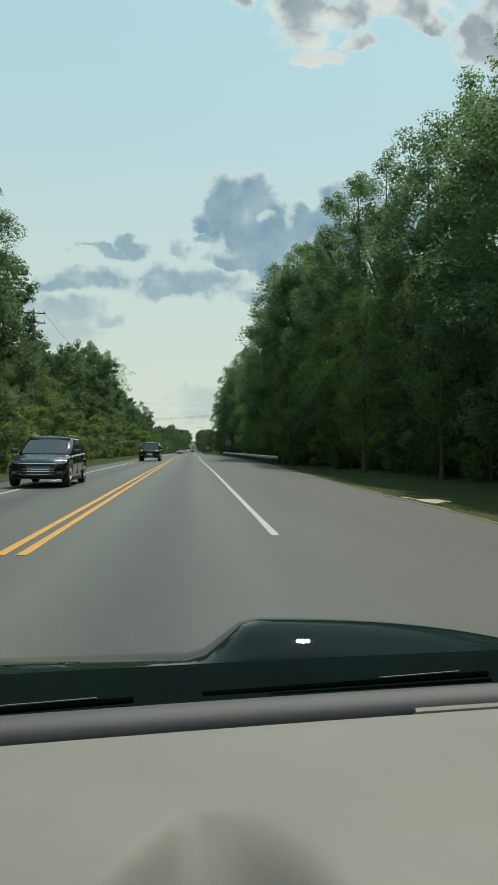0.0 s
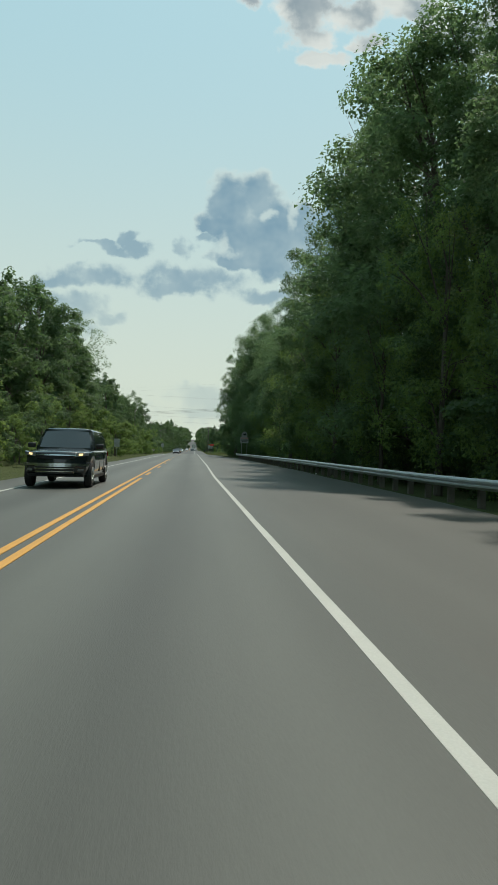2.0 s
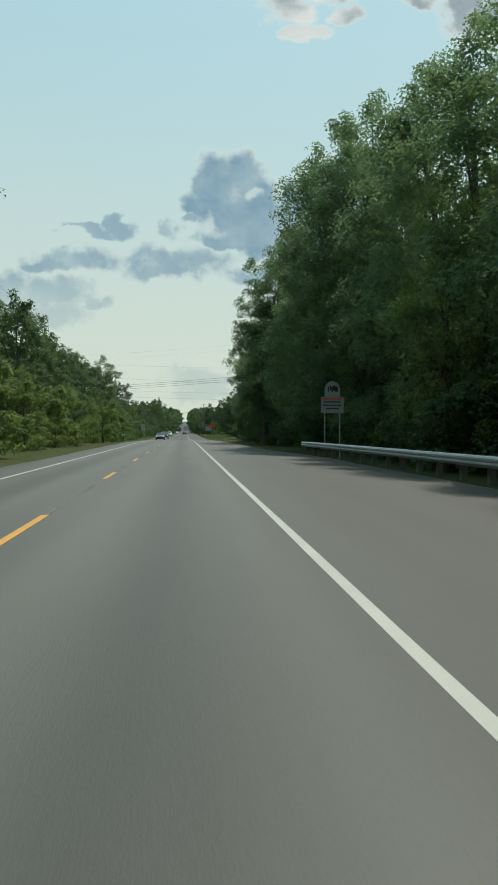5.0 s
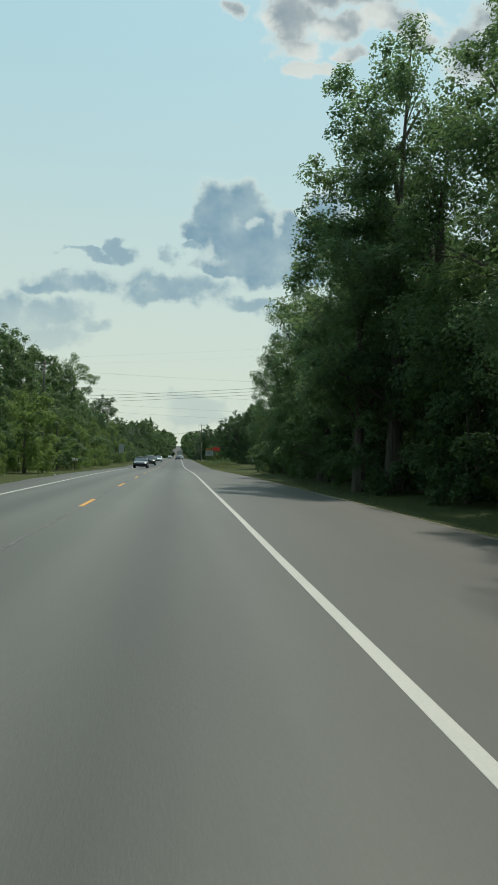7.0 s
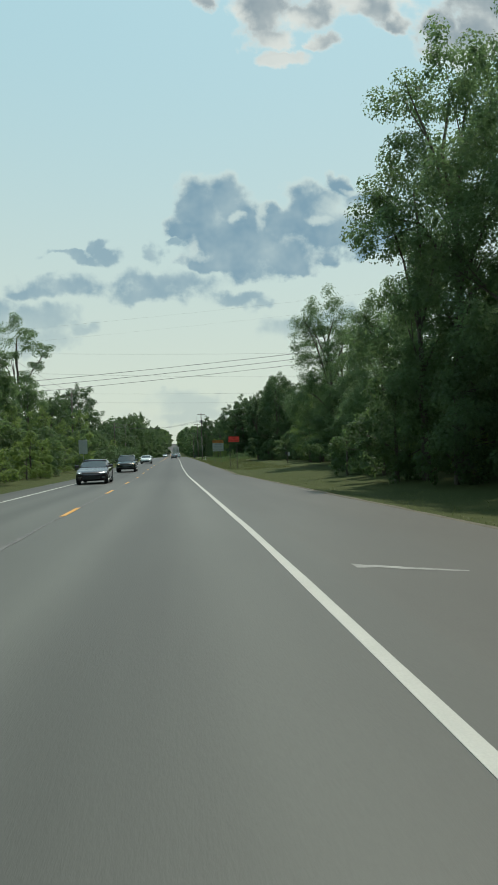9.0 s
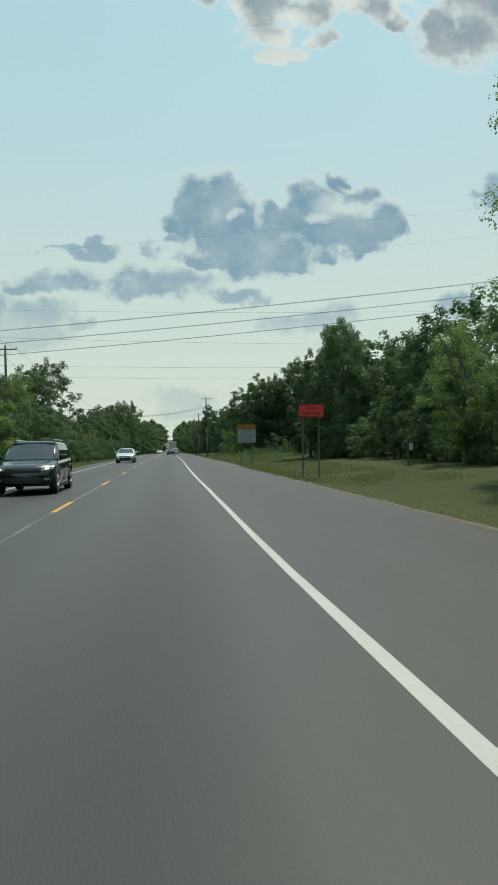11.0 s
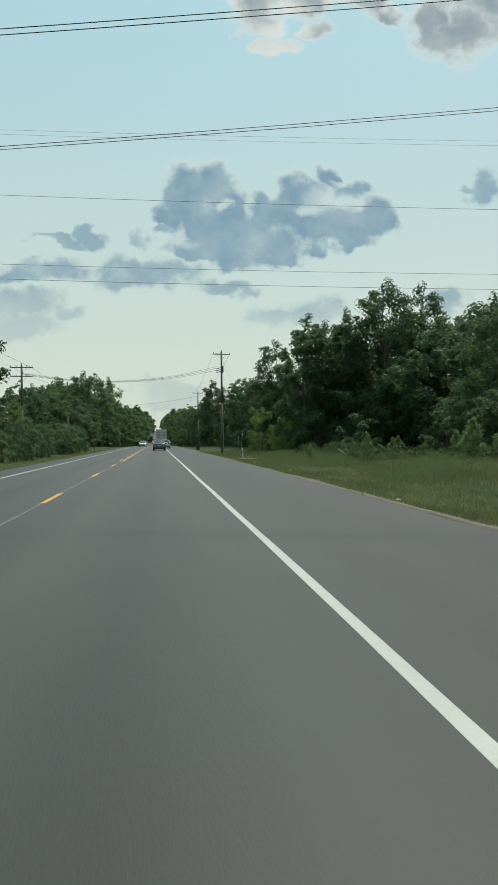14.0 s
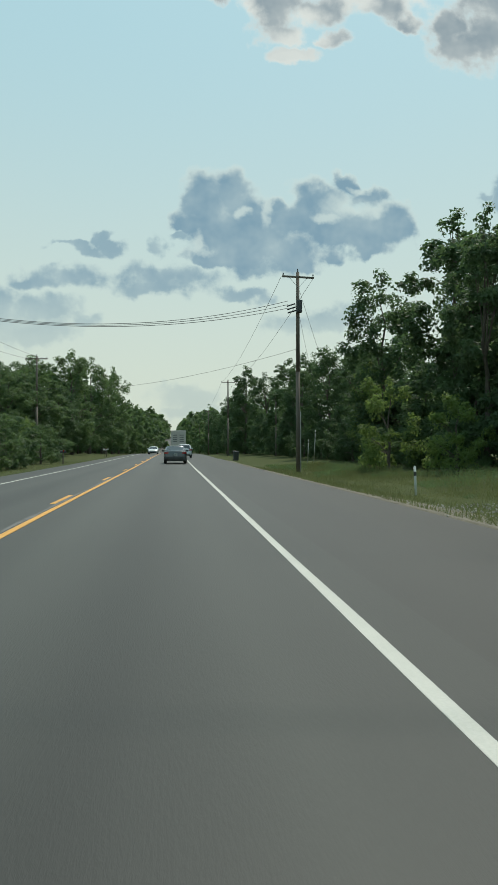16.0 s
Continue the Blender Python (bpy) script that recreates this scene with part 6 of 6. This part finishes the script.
def build_traffic():
    build_vehicle("suv", (-4.84, 25.1), 0, "black sport utility vehicle with chrome grille bars in the oncoming lane", "suv", (0.012, 0.013, 0.015), grille="chrome", **SUV)
    build_vehicle("pickup", (-4.15, 73.0), 0, "dark pickup truck with lit amber headlights in the oncoming lane", "pickup truck", (0.014, 0.02, 0.024), lamps=LAMP_ON, grille="chrome", cap=True, **PICKUP)
    build_vehicle("sedan", (-4.75, 264.0), 0, "dark plum sedan with lit running lights in the oncoming lane", "car", (0.035, 0.02, 0.03), lamps=LAMP_WHITE, **SEDAN)
    build_vehicle("suv", (-4.6, 292.0), 0, "black crossover with lit headlights in the oncoming lane", "suv", (0.012, 0.014, 0.014), lamps=LAMP_ON, **{**SUV, "H": 1.66, "L": 4.6})
    build_vehicle("sedan", (-4.5, 341.0), 0, "silver white sedan in the oncoming lane", "car", (0.6, 0.62, 0.6), lamps=LAMP_WHITE, **SEDAN)
    build_vehicle("sedan", (0.28, 447.0), 180, "dark grey sedan driving ahead in the same lane", "car", (0.06, 0.066, 0.07), **SEDAN)
    build_vehicle("suv", (1.5, 476.0), 180, "silver white sport utility vehicle driving ahead", "suv", (0.55, 0.57, 0.57), **SUV)
    build_vehicle("sedan", (-3.4, 520.0), 0, "white sedan far off in the oncoming lane", "car", (0.6, 0.62, 0.6), lamps=LAMP_WHITE, **SEDAN)
    # box truck
    y = 512.0
    t = thing("box_truck", pose(1.1, y, road_z(y) + 0.02), "white box truck driving far ahead", "truck", "traffic on the road")
    white = material("white_truck_panel", (0.5, 0.47, 0.43), 0.5, vary=0.08, scale=0.5, fine=6)
    part("box_body", box(bmesh.new(), -1.25, 1.25, -3.5, 3.5, 1.05, 4.1, 0.04), white, t)
    for s in (-1, 1):
        part("rear_door", box(bmesh.new(), s * 0.02, s * 1.17, -3.54, -3.5, 1.15, 3.95, 0.01), white, t)
        part("tail_light", box(bmesh.new(), s * 0.85, s * 1.15, -3.53, -3.45, 0.8, 0.95), LAMP_RED, t)
        bm = bmesh.new()
        for k in range(4):
            box(bm, s * 0.2, s * 0.9, -3.56, -3.54, 2.2 + 0.35 * k, 2.3 + 0.35 * k)
        part("writing", bm, PLASTIC_GREY, t)
        for wy in (-2.3, 3.9):
            build_wheel(t, s * 1.2, wy, 0.48, 0.5, ALUMINIUM)
    part("chassis", box(bmesh.new(), -0.5, 0.5, -3.5, 4.9, 0.6, 1.04, 0.02), DARK_TRIM, t)
    part("bumper", box(bmesh.new(), -1.15, 1.15, -3.6, -3.48, 0.45, 0.62, 0.02), STEEL, t)
    part("cab", box(bmesh.new(), -1.1, 1.1, 3.55, 5.4, 0.7, 2.7, 0.15), white, t)


build_traffic()


# ---- the car that the drive starts from, standing at the start of the stretch ----
DASH = material("dashboard_vinyl", (0.21, 0.2, 0.172), 0.6, vary=0.08, scale=5.0, fine=900.0, bump=0.12, grain=0.3, specular=0.35)
DASH_DARK = material("dark_grained_vinyl", (0.062, 0.06, 0.058), 0.55, vary=0.12, scale=8.0, fine=900.0, bump=0.2, grain=0.4)
SILVER = material("dark_car_paint", (0.012, 0.022, 0.021), 0.012, 0.0, vary=0.05, scale=2.0, fine=30.0, bump=0.0, coat=0.0, specular=0.06)


SCUTTLE = material("black_scuttle_plastic", (0.006, 0.011, 0.0105), 0.55, vary=0.2, scale=8.0, fine=60.0, bump=0.05, specular=0.0)


def sheet(bm, rows, thick):
    """A surface through rows of points, with thickness downwards."""
    vs = [[bm.verts.new(p) for p in r] for r in rows]
    for a, b in zip(vs, vs[1:]):
        for i in range(len(a) - 1):
            bm.faces.new((a[i], a[i + 1], b[i + 1], b[i]))
    made = bmesh.ops.extrude_face_region(bm, geom=list(bm.faces))["geom"]
    bmesh.ops.translate(bm, verts=[v for v in made if isinstance(v, bmesh.types.BMVert)], vec=(0, 0, -thick))
    bmesh.ops.recalc_face_normals(bm, faces=bm.faces)
    return bm


def build_start_car():
    car = thing("car", pose(-0.3, 0.0, 0.0), "dark glossy car with a pale grey dashboard and open windscreen", "car", "traffic on the road")
    # the scuttle runs askew to the way the eye looks, nearer on the driver's side
    xs = [-0.55 + 1.40 * i / 28 for i in range(29)]
    skew = lambda x, k=0.14: k * (x - 0.37) - 0.03 * (x - 0.37) ** 2

    def smooth_step(v):
        v = max(0.0, min(1.0, v))
        return v * v * (3 - 2 * v)

    def pad_z(x, y):
        """Top of the dashboard: falls to the front edge, with a sloping hollow before the passenger."""
        z = 0.984 - 0.02 * smooth_step((0.66 - y) / 0.2) - 0.16 * smooth_step((0.5 - y) / 0.1)
        front = 0.70 - 0.25 * max(0.0, x - 0.34) - 1.5 * max(0.0, 0.30 - x)
        inner = 0.345 + 0.3 * (0.70 - y)
        return z - 0.5 * max(0.0, front - y) * (1 - 0.93 * smooth_step((x - inner + 0.03) / 0.08))

    ys = [0.38, 0.42, 0.46, 0.5] + [0.52 + 0.38 * k / 44 for k in range(45)]
    rows = [[(x, y + (skew(x) * smooth_step((y - 0.72) / 0.18)), pad_z(x, y)) for x in [-0.55 + 1.40 * i / 84 for i in range(85)]] for y in ys]
    part("dashboard", sheet(bmesh.new(), rows, 0.05), DASH, car, "pale grained vinyl dashboard", smooth=True)
    # dark slot and the raised trim towards the glass
    rows = [[(x, y + skew(x), z) for x in xs] for y, z in ((0.901, 0.974), (0.906, 0.97), (0.912, 0.974))]
    part("defroster_slot", sheet(bmesh.new(), rows, 0.03), DARK_TRIM, car)
    rows = [[(x, y + skew(x), z) for x in xs] for y, z in ((0.913, 0.977), (0.918, 0.988), (0.928, 0.996), (0.945, 1.0), (0.958, 0.999), (0.966, 0.99), (0.968, 0.95))]
    part("defroster_trim", sheet(bmesh.new(), rows, 0.02), DASH_DARK, car, "dark grained trim at the foot of the windscreen", smooth=True)
    rows = [[(x, y + skew(x), z) for x in xs[23:]] for y, z in ((0.903, 0.986), (0.909, 0.989), (0.915, 0.986))]
    part("vent_cover", sheet(bmesh.new(), rows, 0.01), DASH, car, "pale cover over the end of the slot")
    # black scuttle with wipers
    rows = [[(x, y + skew(x, 0.12), z) for x in xs] for y, z in ((0.97, 0.955), (1.03, 0.958), (1.09, 0.97), (1.15, 0.983), (1.175, 0.984))]
    part("scuttle", sheet(bmesh.new(), rows, 0.02), SCUTTLE, car, smooth=True)
    for x0, x1, y in ((-0.5, 0.22, 1.06), (0.32, 0.78, 1.08)):
        arm = part("wiper", rod(bmesh.new(), (x0, y + skew(x0), 0.968), (x1, y + skew(x1), 0.974), 0.006), SCUTTLE, car)
        part("wiper_blade", rod(bmesh.new(), (x0 + 0.1, y - 0.012 + skew(x0 + 0.1), 0.964), (x1, y - 0.015 + skew(x1), 0.968), 0.004), SCUTTLE, arm)
        part("wiper_strip", rod(bmesh.new(), (x0 + 0.6 * (x1 - x0), y - 0.004 + skew(x0 + 0.6 * (x1 - x0)), 0.977), (x1 - 0.05, y - 0.004 + skew(x1 - 0.05), 0.980), 0.0012), DASH, arm)

    # bonnet with a raised dome on the passenger's side
    def bonnet_z(x, y):
        t = (y - 1.16) / 1.0
        z = 0.968 - 0.06 * t - 0.30 * max(0.0, t) ** 2.0 - 0.05 * (x / 0.9) ** 4
        dome = smooth_step((x - 0.30) / 0.12) * smooth_step((1.2 - x) / 0.3) * (1 - smooth_step((y - 1.38) / 0.5)) * smooth_step((y - 1.13) / 0.16)
        return z + 0.07 * dome

    bx = [-0.92 + 1.84 * i / 56 for i in range(57)]
    rows = [[(x, y + skew(x, 0.10) * (1 - k / 30), bonnet_z(x, y)) for x in bx] for k, y in [(k, 1.165 + 1.0 * k / 30) for k in range(31)]]
    part("bonnet", sheet(bmesh.new(), rows, 0.02), SILVER, car, "dark glossy bonnet", smooth=True)
    # body
    for s in (-1, 1):
        rows = [[(s * (0.925 + 0.05 * w), y, 0.86 - 0.30 * max(0, (y - 1.2)) ** 2 - 0.62 * w ** 2 * (1 if w > 0.5 else 0.4)) for w in (0, 0.3, 0.6, 0.85, 1.0)] for y in [0.95 + 1.15 * k / 8 for k in range(9)]]
        part("wing", sheet(bmesh.new(), rows, 0.02), SILVER, car, smooth=True)
        part("door", box(bmesh.new(), s * 0.87, s * 0.94, -0.25, 0.95, 0.26, 0.93, 0.03), SILVER, car)
        part("rear_door", box(bmesh.new(), s * 0.87, s * 0.94, -1.35, -0.27, 0.26, 0.93, 0.03), SILVER, car)
        part("rear_wing", box(bmesh.new(), s * 0.86, s * 0.935, -2.35, -1.37, 0.3, 0.98, 0.04), SILVER, car)
        part("windscreen_pillar", rod(bmesh.new(), (s * 0.9, 0.98, 0.9), (s * 0.7, 0.24, 1.58), 0.035), SILVER, car)
        part("door_pillar", rod(bmesh.new(), (s * 0.89, -0.27, 0.9), (s * 0.7, -0.35, 1.6), 0.04), DARK_TRIM, car)
        part("rear_pillar", rod(bmesh.new(), (s * 0.88, -1.8, 0.95), (s * 0.66, -1.35, 1.58), 0.06), SILVER, car)
        part("headlight", box(bmesh.new(), s * 0.5, s * 0.82, 2.08, 2.2, 0.6, 0.74, 0.03), LAMP_CLEAR, car)
        part("tail_light", box(bmesh.new(), s * 0.55, s * 0.88, -2.42, -2.34, 0.7, 0.88, 0.02), LAMP_RED, car)
        build_wheel(car, s * 0.93, 1.55, 0.33, 0.2, ALUMINIUM)
        build_wheel(car, s * 0.93, -1.5, 0.33, 0.2, ALUMINIUM)
        part("seat", box(bmesh.new(), s * 0.14, s * 0.66, -0.75, -0.2, 0.35, 0.55, 0.08), DASH_DARK, car)
        part("backrest", box(bmesh.new(), s * 0.14, s * 0.66, -0.86, -0.7, 0.5, 1.12, 0.07), DASH_DARK, car)
    part("roof", box(bmesh.new(), -0.72, 0.72, -1.45, 0.24, 1.60, 1.65, 0.02), SILVER, car)
    part("boot_lid", box(bmesh.new(), -0.84, 0.84, -2.36, -1.8, 0.93, 1.0, 0.03), SILVER, car)
    part("bumper", box(bmesh.new(), -0.86, 0.86, 2.08, 2.28, 0.25, 0.6, 0.08), SILVER, car)
    part("rear_bumper", box(bmesh.new(), -0.88, 0.88, -2.46, -2.3, 0.25, 0.62, 0.06), SILVER, car)
    part("floor_pan", box(bmesh.new(), -0.86, 0.86, -2.3, 2.1, 0.2, 0.26), DARK_TRIM, car)
    part("bulkhead", box(bmesh.new(), -0.82, 0.82, 0.95, 1.0, 0.26, 0.93), DARK_TRIM, car)


build_start_car()
